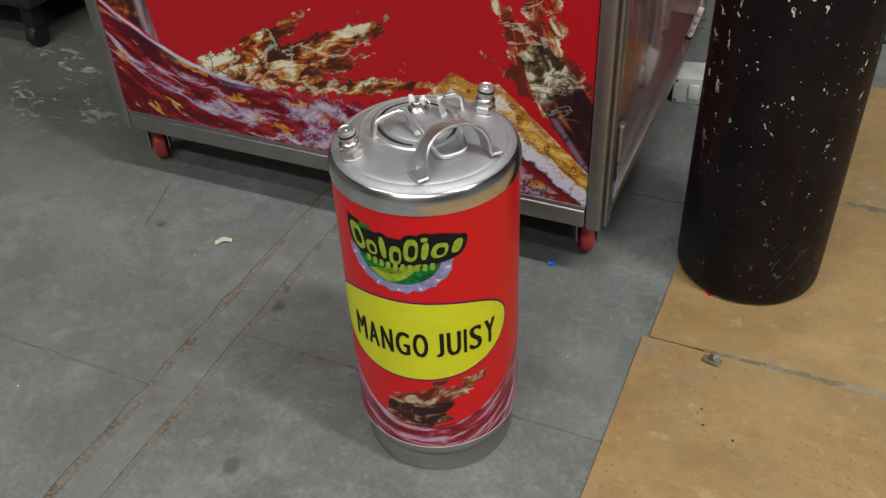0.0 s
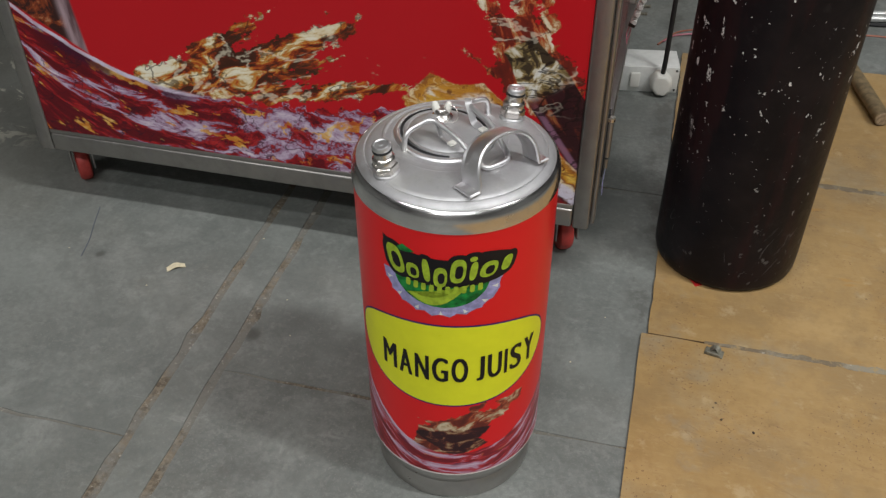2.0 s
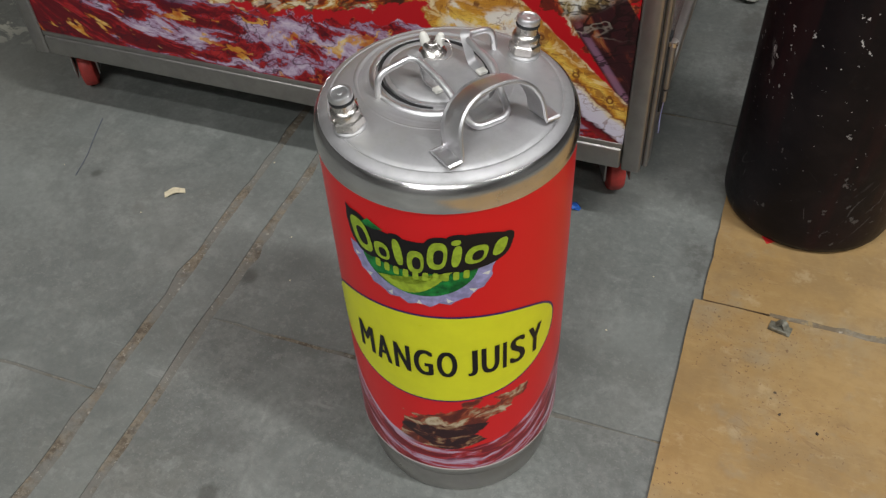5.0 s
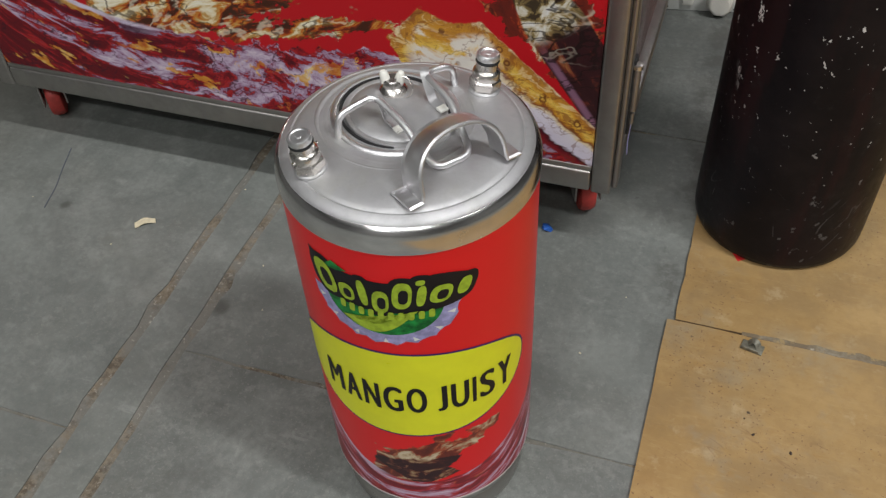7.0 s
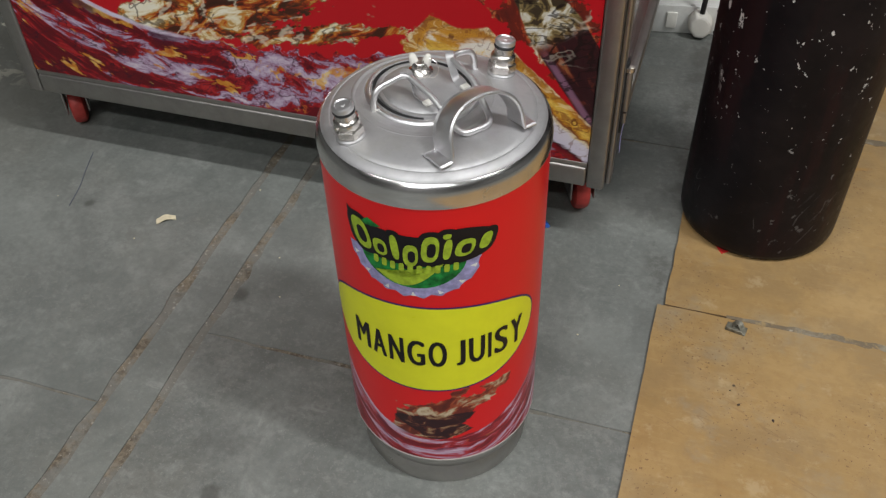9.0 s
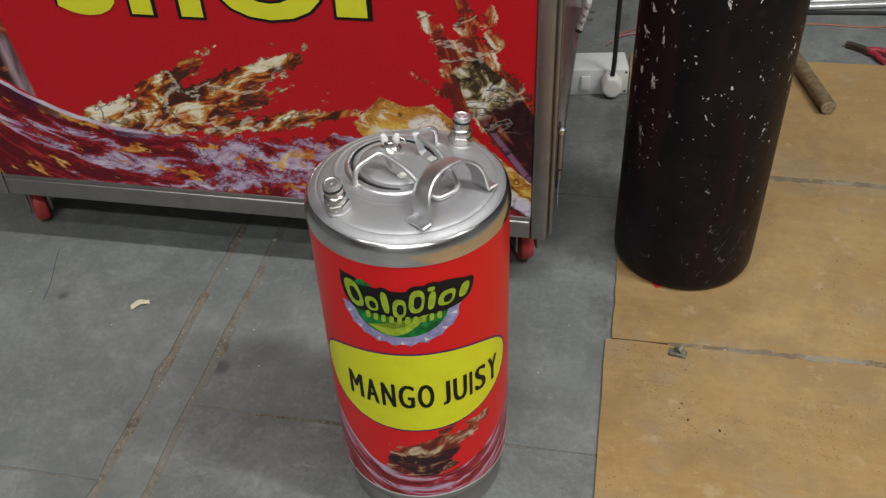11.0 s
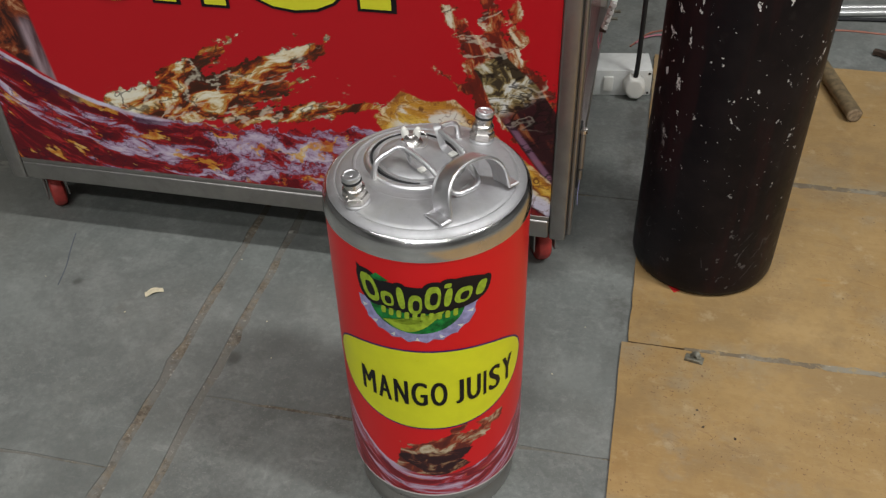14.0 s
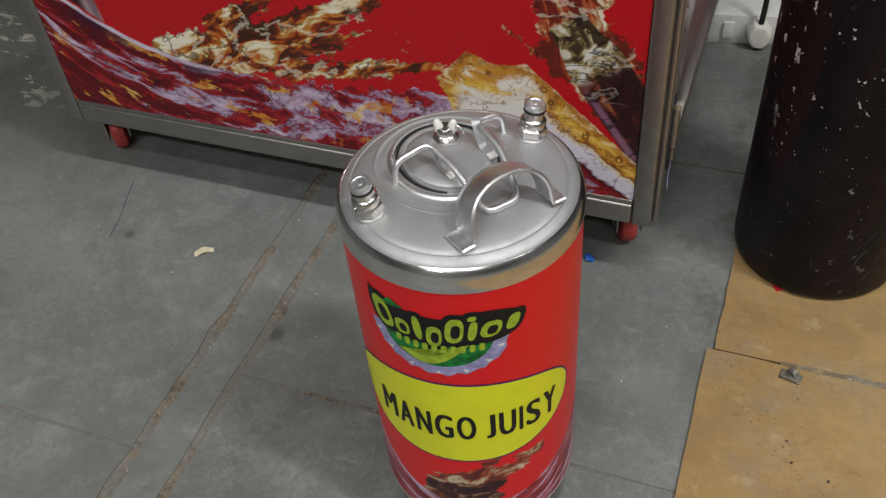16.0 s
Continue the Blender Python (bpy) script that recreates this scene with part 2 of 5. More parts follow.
def cylinder_material():
    k = Mat("chipped_black_paint", 0.45, 0.0, 0.14)
    x, y, z = k.xyz()
    n, fine = k.noise(9, 5, 0.65), k.noise(70, 4, 0.6)
    c = k.mix(n.step(0.35, 0.7), (0.0060, 0.005, 0.0062), (0.013, 0.0095, 0.0105))
    c = k.mix(k.noise(4, 3).step(0.55, 0.75) * 0.6, c, (0.015, 0.005, 0.005))
    c = k.mix(k.noise(6, 4, 0.6, k.comb(x * 3.0, y * 3.0, z * 0.5)).step(0.52, 0.68) * 0.7, c, (0.022, 0.008, 0.009))
    c = k.mix(k.noise(40, 5, 0.7).step(0.56, 0.72) * 0.5, c, (0.022, 0.019, 0.019))
    # paint chips: small flakes, thicker higher up, larger torn patches along one flank
    a = (x * 1.0).op("ARCTAN2", y * -1.0)
    up = z.step(0.10, 0.42) * 0.9 + 0.1
    flake = k.noise(66, 4, 0.62, k.comb(x, y, z * 0.8))
    keep = k.noise(7, 3, 0.6).step(0.42, 0.56) * 0.035
    chips = (flake + keep).step(0.673, 0.690) * up
    fleck = k.noise(150, 2, 0.5).step(0.728, 0.745) * z.step(0.05, 0.3)
    chips = chips.high(fleck)
    torn = k.noise(34, 5, 0.7, k.comb(a * 0.13, 0.0, z * 0.5)).step(0.600, 0.625) * (a + 0.72).absolute().step(0.34, 0.12) * z.step(0.2, 0.34)
    scuff = k.noise(30, 5, 0.7, k.comb(x * 1.0, y * 1.0, z * 2.5)).step(0.66, 0.70) * z.step(0.14, 0.03) * 0.5
    c = k.mix((chips + torn).low(1.0), c, (0.60, 0.58, 0.56))
    c = k.mix(scuff, c, (0.20, 0.19, 0.18))
    # thin scratches round the lower end
    for slant, seed in ((0.9, 1.0), (-0.7, 4.0), (0.15, 9.0)):
        hair = (k.noise(9, 3, 0.5, k.comb(a * 0.11 + z * slant, z * 0.25, seed)) - 0.5).absolute().step(0.0035, 0.001)
        c = k.mix(hair * k.noise(16, 3, 0.6, k.comb(x, y, z + seed)).step(0.56, 0.62) * z.step(0.15, 0.08) * 0.35, c, (0.17, 0.16, 0.16))
    k.colour(c).rough(fine * 0.25 + 0.30).bump(fine * 0.4 + n * 0.6 - (chips + torn) * 0.5, 0.0010, 0.5)
    return k.m


# ---- printed pictures: soda, splash and bottle drawn by noise inside curved borders ----
AMBER = [(0.0, (0.030, 0.012, 0.006)), (0.34, (0.070, 0.018, 0.008)), (0.40, (0.22, 0.030, 0.010)), (0.46, (0.44, 0.085, 0.012)), (0.51, (0.56, 0.22, 0.035)),
         (0.555, (0.50, 0.30, 0.10)), (0.60, (0.74, 0.60, 0.36)), (0.72, (0.85, 0.79, 0.64))]
FIZZ = [(0.0, (0.060, 0.003, 0.007)), (0.40, (0.13, 0.005, 0.010)), (0.455, (0.28, 0.008, 0.013)), (0.50, (0.44, 0.025, 0.025)),
        (0.520, (0.10, 0.012, 0.040)), (0.545, (0.34, 0.19, 0.29)), (0.62, (0.47, 0.36, 0.49)), (0.76, (0.68, 0.58, 0.63))]
RED = (0.49, 0.008, 0.014)


def tongue(u, w, u0, w0, u1, w1, wide):
    """How far inside a tapering lick from (u0, w0) to the tip (u1, w1); negative outside."""
    L = math.hypot(u1 - u0, w1 - w0)
    ex, ew = (u1 - u0) / L, (w1 - w0) / L
    t = ((u - u0) * ex + (w - w0) * ew) / L
    d = ((u - u0) * -ew + (w - w0) * ex).absolute()
    taper = (1.0 - t).high(0.0).power(0.75) * wide
    return taper - d - (t * -1.0).high(0.0) * L - (t - 1.0).high(0.0) * (L * 0.5)


def print_material():
    """The front of the cabinet: u runs along the panel, w up."""
    k = Mat("printed_vinyl", 0.42, 0, 0.3)
    x, _, w = k.xyz()
    u = x + 0.0
    wob = k.noise(16, 4, 0.6)
    c = k.mix(k.noise(5, 3).step(0.3, 0.7) * 0.3, RED, (0.46, 0.006, 0.012))
    # tall glass with dark soda at the far end
    side = u + w * 0.10
    glass = side.step(-0.298, -0.304) * (w + u * 0.62).step(0.098, 0.104)
    gcol = k.ramp(k.noise(22, 6, 0.7, k.comb(u * 1.0, w * 0.8, 1.0), 0.6), [(0.0, (0.012, 0.006, 0.006)), (0.50, (0.040, 0.012, 0.010)),
                  (0.58, (0.26, 0.05, 0.015)), (0.66, (0.55, 0.30, 0.16)), (0.8, (0.7, 0.55, 0.45))])
    gcol = k.mix(side.step(-0.335, -0.318) * w.step(0.42, 0.395), gcol, k.ramp(k.noise(12, 3, 0.5, k.comb(u * 6, w, 0.0)), [(0.3, (0.10, 0.05, 0.055)), (0.7, (0.42, 0.30, 0.33))]))
    c = k.mix(glass, c, gcol)
    # splash in the middle
    tex = k.noise(19, 6, 0.64, k.comb(u * 0.72 + w * 0.33, w * 1.8 - u * 0.80, 0.0), 0.7)
    rise = k.noise(20, 6, 0.66, k.comb(u * 1.8 + w * 0.5, w * 0.8, 2.0), 0.7)
    gold = k.ramp((tex - 0.5) * 1.75 + 0.478 + (k.noise(8, 3, 0.6) - 0.5) * 0.55 + u.step(-0.12, -0.20) * 0.05 - u.step(-0.16, -0.05) * u.step(0.10, 0.0) * 0.035, AMBER)
    vein = (k.noise(11, 4, 0.58, k.comb(u * 0.85 + w * 0.3, w * 1.5 - u * 0.5, 21.0), 0.3) - 0.5).absolute()
    glint = (k.noise(9, 4, 0.60, k.comb(u * 0.85 + w * 0.3, w * 1.6 - u * 0.6, 33.0), 0.3) - 0.5).absolute()
    gold = k.mix(glint.step(0.030, 0.005) * 0.5, gold, (0.84, 0.76, 0.58))
    gold = k.mix(vein.step(0.018, 0.006) * 0.7, gold, (0.045, 0.022, 0.012))
    uu = u + (k.noise(13, 4, 0.6, k.comb(u, w, 3.0)) - 0.5) * 0.034
    ww = w + (k.noise(13, 4, 0.6, k.comb(u, w, 8.0)) - 0.5) * 0.034
    hole = k.noise(22, 6, 0.70, k.comb(u * 0.75 + w * 0.35, w * 1.8 - u * 0.8, 1.0))
    inside = tongue(uu, ww, -0.235, 0.252, 0.10, 0.352, 0.050)
    for u0, w0, u1, w1, wd in ((-0.20, 0.265, -0.012, 0.418, 0.030), (-0.09, 0.295, 0.140, 0.425, 0.036), (-0.04, 0.272, 0.200, 0.316, 0.020), (-0.10, 0.300, 0.090, 0.375, 0.045), (-0.25, 0.25, -0.12, 0.33, 0.030)):
        inside = inside.high(tongue(uu, ww, u0, w0, u1, w1, wd))
    sp = (inside + (hole - 0.5) * 0.060 + (k.noise(60, 3, 0.6) - 0.5) * 0.030).step(0.000, 0.003)
    gold = k.mix((inside + (hole - 0.5) * 0.075).step(0.006, 0.001) * 0.55, gold, (0.05, 0.018, 0.008))
    drops = k.cells(75, k.comb(u * 0.6, w, 0.0)).step(0.17, 0.12) * ((u - 0.10).absolute().step(0.16, 0.06) * (w - 0.335).absolute().step(0.06, 0.02)) * k.noise(30, 2).step(0.5, 0.58)
    c = k.mix((sp + drops * 0.8).low(1.0), c, gold)
    # wave of soda along the bottom
    top = k.curve(u, -0.47, 0.46, [(-0.47, 0.395), (-0.40, 0.342), (-0.33, 0.302), (-0.27, 0.276), (-0.20, 0.262), (-0.08, 0.254),
                                   (0.06, 0.262), (0.17, 0.278), (0.25, 0.262), (0.36, 0.20), (0.46, 0.16)])
    ragged = u.step(-0.18, 0.02)
    line = top + (wob - 0.5) * (ragged * 0.05 + 0.012) + (k.noise(60, 3) - 0.5) * ragged * 0.05
    depth = line - w
    flow = k.comb(u * 1.0, depth * 3.6 + u * 0.25, 4.0)
    n1 = k.noise(11, 6, 0.66, flow, 0.7)
    clumps = k.noise(26, 6, 0.66, k.comb(u * 0.85, w * 1.35, 7.0), 0.9)
    share = ragged * 0.55
    fz = ((n1 * (1.0 - share) + clumps * share) - 0.5) * 1.55 + 0.492 + u.step(-0.26, -0.12) * u.step(0.20, 0.10) * depth.step(0.004, 0.03) * depth.step(0.115, 0.085) * 0.022 - depth.step(0.085, 0.115) * 0.03
    fz = fz + depth.step(0.0, 0.05) * 0.015 + depth.step(0.10, 0.02) * ragged * 0.05 - u.step(-0.10, -0.28) * ((depth - 0.075).absolute().step(0.012, 0.035) * 0.115 - 0.005)
    fcol = k.ramp(fz, FIZZ)
    fcol = k.mix((fz - 0.590).absolute().step(0.007, 0.003) * 0.5, fcol, (0.16, 0.05, 0.13))
    fcol = k.mix(vein.step(0.010, 0.003) * 0.7, fcol, (0.040, 0.006, 0.014))
    warm = k.noise(15, 4, 0.6, k.comb(u * 1.0, depth * 2.5, 11.0)).step(0.575, 0.61) * 0.9
    fcol = k.mix(warm, fcol, k.ramp(clumps, [(0.35, (0.40, 0.05, 0.02)), (0.5, (0.62, 0.26, 0.03)), (0.64, (0.80, 0.58, 0.20))]))
    c = k.mix(depth.step(0.0, 0.004), c, fcol)
    shade = depth.step(0.006, 0.010) * depth.step(0.030, 0.014) * u.step(-0.12, -0.20) * k.noise(9, 3, 0.5, k.comb(u * 1.5, depth, 41.0)).step(0.44, 0.54)
    c = k.mix(shade * 0.85, c, (0.05, 0.006, 0.025))
    rim = depth.step(-0.002, 0.001) * depth.step(0.009, 0.005) * u.step(-0.16, -0.22)
    c = k.mix(rim * (wob * 1.6).low(1.0), c, (0.66, 0.60, 0.74))
    # bottle lying across, its neck bursting
    ax, aw, bx, bw = 0.452, 0.262, 0.352, 0.405
    L = math.hypot(bx - ax, bw - aw)
    ex, ew = (bx - ax) / L, (bw - aw) / L
    along = (u - ax) * ex + (w - aw) * ew
    across = (u - ax) * (-ew) + (w - aw) * ex
    half = along.step(0.17, 0.10) * 0.012 + 0.026
    body = (half - across.absolute()).step(-0.001, 0.002) * along.step(-0.08, -0.07) * along.step(0.178, 0.172)
    bcol = k.ramp(k.noise(14, 5, 0.62, k.comb(across * 2.2, along * 0.8, 2.0), 0.8), [(0.0, (0.010, 0.004, 0.006)), (0.5, (0.035, 0.010, 0.012)),
                  (0.58, (0.16, 0.035, 0.02)), (0.66, (0.36, 0.15, 0.05)), (0.8, (0.6, 0.45, 0.3))])
    neck = k.ramp((k.noise(30, 4, 0.6, k.comb(across, along, 5.0), 1.0) - 0.5) * 1.8 + 0.48, [(0.30, (0.05, 0.035, 0.02)), (0.44, (0.30, 0.22, 0.09)), (0.54, (0.60, 0.56, 0.44)), (0.7, (0.72, 0.72, 0.70))])
    bcol = k.mix(along.step(0.085, 0.105), bcol, neck)
    bcol = k.mix((across - half * 0.8).absolute().step(0.007, 0.002) * along.step(0.10, 0.05) * 0.7, bcol, (0.30, 0.15, 0.24))
    burst = tongue(uu, ww, 0.392, 0.345, 0.352, 0.470, 0.055)
    for u0, w0, u1, w1, wd in ((0.36, 0.39, 0.283, 0.485, 0.026), (0.365, 0.40, 0.345, 0.535, 0.024), (0.38, 0.40, 0.392, 0.500, 0.024), (0.335, 0.345, 0.268, 0.392, 0.010), (0.37, 0.36, 0.31, 0.44, 0.040), (0.36, 0.35, 0.33, 0.325, 0.030)):
        burst = burst.high(tongue(uu, ww, u0, w0, u1, w1, wd))
    burst = (burst + (hole - 0.5) * 0.06 + (k.noise(60, 3, 0.6) - 0.5) * 0.035).step(0.000, 0.003)
    brown = k.ramp((rise * 0.75 + clumps * 0.25 - 0.5) * 1.7 + 0.470, [(0.0, (0.05, 0.012, 0.01)), (0.42, (0.16, 0.02, 0.012)), (0.48, (0.40, 0.06, 0.02)), (0.54, (0.42, 0.20, 0.08)), (0.60, (0.66, 0.55, 0.38)), (0.7, (0.78, 0.72, 0.6))])
    brown = k.mix(glint.step(0.026, 0.005) * 0.45, brown, (0.80, 0.72, 0.56))
    brown = k.mix(vein.step(0.014, 0.005) * 0.7, brown, (0.05, 0.012, 0.010))
    c = k.mix(burst, c, brown)
    bcol = k.mix(vein.step(0.018, 0.006) * 0.8, bcol, (0.012, 0.006, 0.006))
    bcol = k.mix(glint.step(0.022, 0.003) * along.step(0.03, 0.10) * 0.35, bcol, (0.76, 0.70, 0.58))
    c = k.mix(body, c, bcol)
    # band of ice and orange that runs down to the corner
    mid = k.curve(u, 0.14, 0.46, [(0.14, 0.295), (0.20, 0.318), (0.225, 0.345), (0.27, 0.332), (0.305, 0.340), (0.35, 0.300), (0.40, 0.255), (0.46, 0.205)])
    d = mid + (k.noise(24, 4, 0.6) - 0.5) * 0.018 - w
    q = d * ((u - 0.20) * 30.0 + 5.2).high(4.0)
    ice = d.step(0.0, 0.003) * (u + (k.noise(18, 4, 0.6) - 0.5) * 0.09).step(0.186, 0.190) * q.step(1.02, 0.98)
    swirl = k.noise(17, 6, 0.66, k.comb(u * 0.8 + w * 0.5, w * 1.2 - u * 0.3, 17.0), 0.8)
    icol = k.ramp(q + (swirl - 0.5) * 0.48, [(0.0, (0.80, 0.66, 0.42)), (0.05, (0.44, 0.19, 0.035)), (0.16, (0.60, 0.28, 0.03)), (0.27, (0.80, 0.54, 0.10)), (0.36, (0.62, 0.30, 0.03)),
                  (0.42, (0.24, 0.06, 0.02)), (0.46, (0.80, 0.66, 0.40)), (0.53, (0.74, 0.70, 0.78)), (0.80, (0.70, 0.66, 0.80)), (0.85, (0.06, 0.006, 0.014)), (0.95, (0.24, 0.012, 0.018))])
    bits = k.noise(34, 5, 0.68, k.comb(u * 0.8 + w * 0.6, w * 1.3 - u * 0.2, 29.0), 0.8)
    icol = k.mix(bits.step(0.55, 0.62) * q.step(0.55, 0.45) * 0.65, icol, (0.82, 0.66, 0.36))
    icol = k.mix(bits.step(0.45, 0.39) * q.step(0.60, 0.48) * 0.70, icol, (0.26, 0.075, 0.018))
    icol = k.mix((bits - 0.5).absolute().step(0.012, 0.004) * q.step(0.85, 0.6) * 0.35, icol, (0.20, 0.06, 0.03))
    # melted white heart of the ice
    melt = (swirl + (k.noise(9, 3, 0.5, k.comb(u, w * 1.6, 23.0)) - 0.5) * 0.5).step(0.43, 0.52) * u.step(0.200, 0.225) * u.step(0.345, 0.30) * q.step(0.10, 0.20)
    icol = k.mix(melt * 0.9, icol, (0.82, 0.79, 0.74))
    ring = (k.cells(70) - 0.26).absolute().step(0.11, 0.05) * q.step(0.06, 0.12) * q.step(0.48, 0.40) * k.noise(16, 2).step(0.50, 0.56)
    icol = k.mix(ring * 0.85, icol, (0.15, 0.045, 0.012))
    icol = k.mix(vein.step(0.010, 0.003) * 0.5, icol, (0.18, 0.05, 0.015))
    c = k.mix(ice, c, icol)
    k.colour(c)
    k.bump(k.noise(140, 2), 0.0003, 0.15)
    return k.m


def label_material():
    """Wrap round the keg: s is the arc length from the front, w the height."""
    k = Mat("printed_label", 0.30, 0, 0.22)
    x, y, w = k.xyz()
    s = x.op("ARCTAN2", y * -1.0) * 0.109
    v = s - 0.032
    c = k.mix(k.noise(6, 3).step(0.3, 0.7) * 0.3, (0.72, 0.014, 0.016), (0.64, 0.011, 0.014))
    tex = k.noise(44, 5, 0.60, k.comb(s * 0.75 + w * 0.4, w * 1.3 - s * 0.5, 0.0), 0.9)
    rag = (k.noise(40, 4, 0.65, k.comb(s * 0.7 + w * 0.4, w, 2.0)) - 0.5) * 0.050
    spl = tongue(s, w, 0.004, 0.122, 0.120, 0.184, 0.030).high(tongue(s, w, 0.0, 0.130, 0.062, 0.184, 0.018)).high(tongue(s, w, 0.02, 0.14, -0.014, 0.152, 0.012))
    spl = (spl + rag).step(0.0, 0.002)
    col = k.ramp((tex - 0.5) * 1.5 + 0.485, [(0.0, (0.05, 0.012, 0.01)), (0.40, (0.16, 0.028, 0.018)), (0.47, (0.36, 0.075, 0.03)), (0.53, (0.34, 0.20, 0.12)), (0.60, (0.52, 0.40, 0.26)), (0.72, (0.62, 0.52, 0.38))])
    c = k.mix(spl * w.step(0.190, 0.184), c, col)
    # dark lump of iced soda below the splash
    lump = (tongue(s, w, 0.030, 0.118, -0.022, 0.128, 0.026).high(tongue(s, w, 0.022, 0.120, 0.075, 0.142, 0.020)) + rag * 0.35).step(0.0, 0.002)
    c = k.mix(lump, c, k.ramp((tex - 0.5) * 1.6 + 0.435, [(0.0, (0.018, 0.008, 0.010)), (0.46, (0.040, 0.012, 0.014)), (0.53, (0.13, 0.035, 0.022)), (0.62, (0.34, 0.22, 0.12)), (0.74, (0.5, 0.42, 0.30))]))
    top = v * v * 3.3 + 0.098 + (k.noise(24, 3) - 0.5) * 0.012
    depth = top - w
    n1 = k.noise(17, 5, 0.60, k.comb(s, depth * 5.0, 4.0), 0.6)
    side = v.absolute().step(0.03, 0.11)
    fcol = k.ramp((n1 - 0.5) * 1.7 + 0.468 + side * 0.025, [(0.0, (0.10, 0.010, 0.020)), (0.40, (0.22, 0.016, 0.024)), (0.48, (0.46, 0.030, 0.035)), (0.53, (0.40, 0.10, 0.15)), (0.575, (0.48, 0.24, 0.33)), (0.66, (0.54, 0.37, 0.50)), (0.80, (0.70, 0.56, 0.62))])
    fcol = k.mix(k.noise(22, 4, 0.6, k.comb(s, depth * 3, 1.0)).step(0.58, 0.64) * v.absolute().step(0.09, 0.03) * depth.step(0.03, 0.01), fcol, (0.60, 0.24, 0.04))
    dark = k.noise(15, 3, 0.5, k.comb(s, depth * 6.0, 15.0)).step(0.60, 0.66) * 0.7
    fcol = k.mix(dark, fcol, (0.10, 0.012, 0.04))
    c = k.mix(depth.step(0.0, 0.002), c, fcol)
    rim = depth.step(-0.001, 0.001) * depth.step(0.008, 0.003) * v.step(-0.03, -0.06)
    c = k.mix(rim * 0.8, c, (0.62, 0.55, 0.70))
    c = k.mix(w.step(0.0595, 0.0585), c, (0.70, 0.62, 0.60))
    k.colour(c)
    return k.m


M_FLOOR, M_JOINT, M_PLY = floor_material(), joint_material(), ply_material()
M_PLY_EDGE = plain("plywood_edge", (0.20, 0.12, 0.06), 0.8, 0, 0.5, 60)
M_STEEL = steel_material("satin_steel", 0.64, 0.57)
M_POLISH = steel_material("polished_steel", 0.27, 0.68, 0.0, 0.10)
M_HANDLE = steel_material("satin_strap", 0.44, 0.80)
M_FRAME = steel_material("grey_steel_tube", 0.42, 0.40, 0.0, 0.10)
M_SKIRT = steel_material("dull_steel_skirt", 0.33, 0.52, 0.0, 0.08)
M_RIM = steel_material("rim_steel", 0.20, 0.76, 0.0, 0.03)
M_CYL = cylinder_material()
M_PRINT, M_LABEL = print_material(), label_material()
M_YELLOW = plain("yellow_print", (0.76, 0.77, 0.025), 0.32, 0, 0.06, spec=0.2)
M_SHOP = plain("yellow_letter", (0.72, 0.70, 0.025), 0.38, 0, 0.06)
M_BLACK = plain("black_print", (0.012, 0.010, 0.012), 0.4, spec=0.2)
M_NAVY = plain("navy_print", (0.035, 0.015, 0.16), 0.35, spec=0.2)
M_LIME = plain("lime_print", (0.40, 0.55, 0.04), 0.35, 0, 0.35, 160, spec=0.2)
M_GREEN = plain("green_print", (0.02, 0.30, 0.06), 0.35, 0, 0.75, 90, spec=0.2)
M_LILAC = plain("lilac_print", (0.40, 0.38, 0.66), 0.35, 0, 0.4, 120, spec=0.2)
M_RUBBER = plain("black_rubber", (0.015, 0.015, 0.016), 0.6)
M_RED_WHEEL = plain("red_wheel", (0.52, 0.055, 0.045), 0.5, 0, 0.35, 60)
M_WHITE = plain("white_plastic", (0.74, 0.74, 0.71), 0.4, 0, 0.12)
M_WHITE_RUBBER = plain("white_rubber", (0.80, 0.78, 0.72), 0.55, 0, 0.1)
M_DARK = plain("dark_hall_wall", (0.30, 0.30, 0.29), 0.9, 0, 0.2, 2)
M_CEIL = plain("hall_ceiling", (0.45, 0.45, 0.43), 0.9, 0, 0.2, 2)


# ---- mesh helpers ----
def link(name, bm, material, parent=None, label="", smooth=True, angle=40):
    me = bpy.data.meshes.new(name)
    bmesh.ops.recalc_face_normals(bm, faces=bm.faces)
    if smooth:
        for f in bm.faces:
            f.smooth = True
        for e in bm.edges:
            if len(e.link_faces) == 2 and e.calc_face_angle(0) > radians(angle):
                e.smooth = False
    bm.to_mesh(me)
    bm.free()
    me.materials.append(material)
    ob = new(name, me)
    if parent:
        ob.parent = parent
    if label:
        ob["label"] = label
    return ob


def part(name, bm, material, parent, label="", **kw):
    return link(name, bm, material, parent, label, **kw)


def thing(name, at, label, category, group="", turn=0):
    ob = new(name)
    ob.empty_display_size = 0.05
    ob.matrix_world = pose(*at, 0, 0, turn)
    return tagged(ob, label, category, group)


def box(x0, x1, y0, y1, z0, z1, bevel=0.0, seg=2):
    bm = bmesh.new()
    bmesh.ops.create_cube(bm, size=1)
    for v in bm.verts:
        v.co = ((x0 + x1) / 2 + v.co.x * (x1 - x0), (y0 + y1) / 2 + v.co.y * (y1 - y0), (z0 + z1) / 2 + v.co.z * (z1 - z0))
    if bevel:
        bmesh.ops.bevel(bm, geom=bm.edges[:], offset=bevel, segments=seg, affect="EDGES", profile=0.5)
    return bm


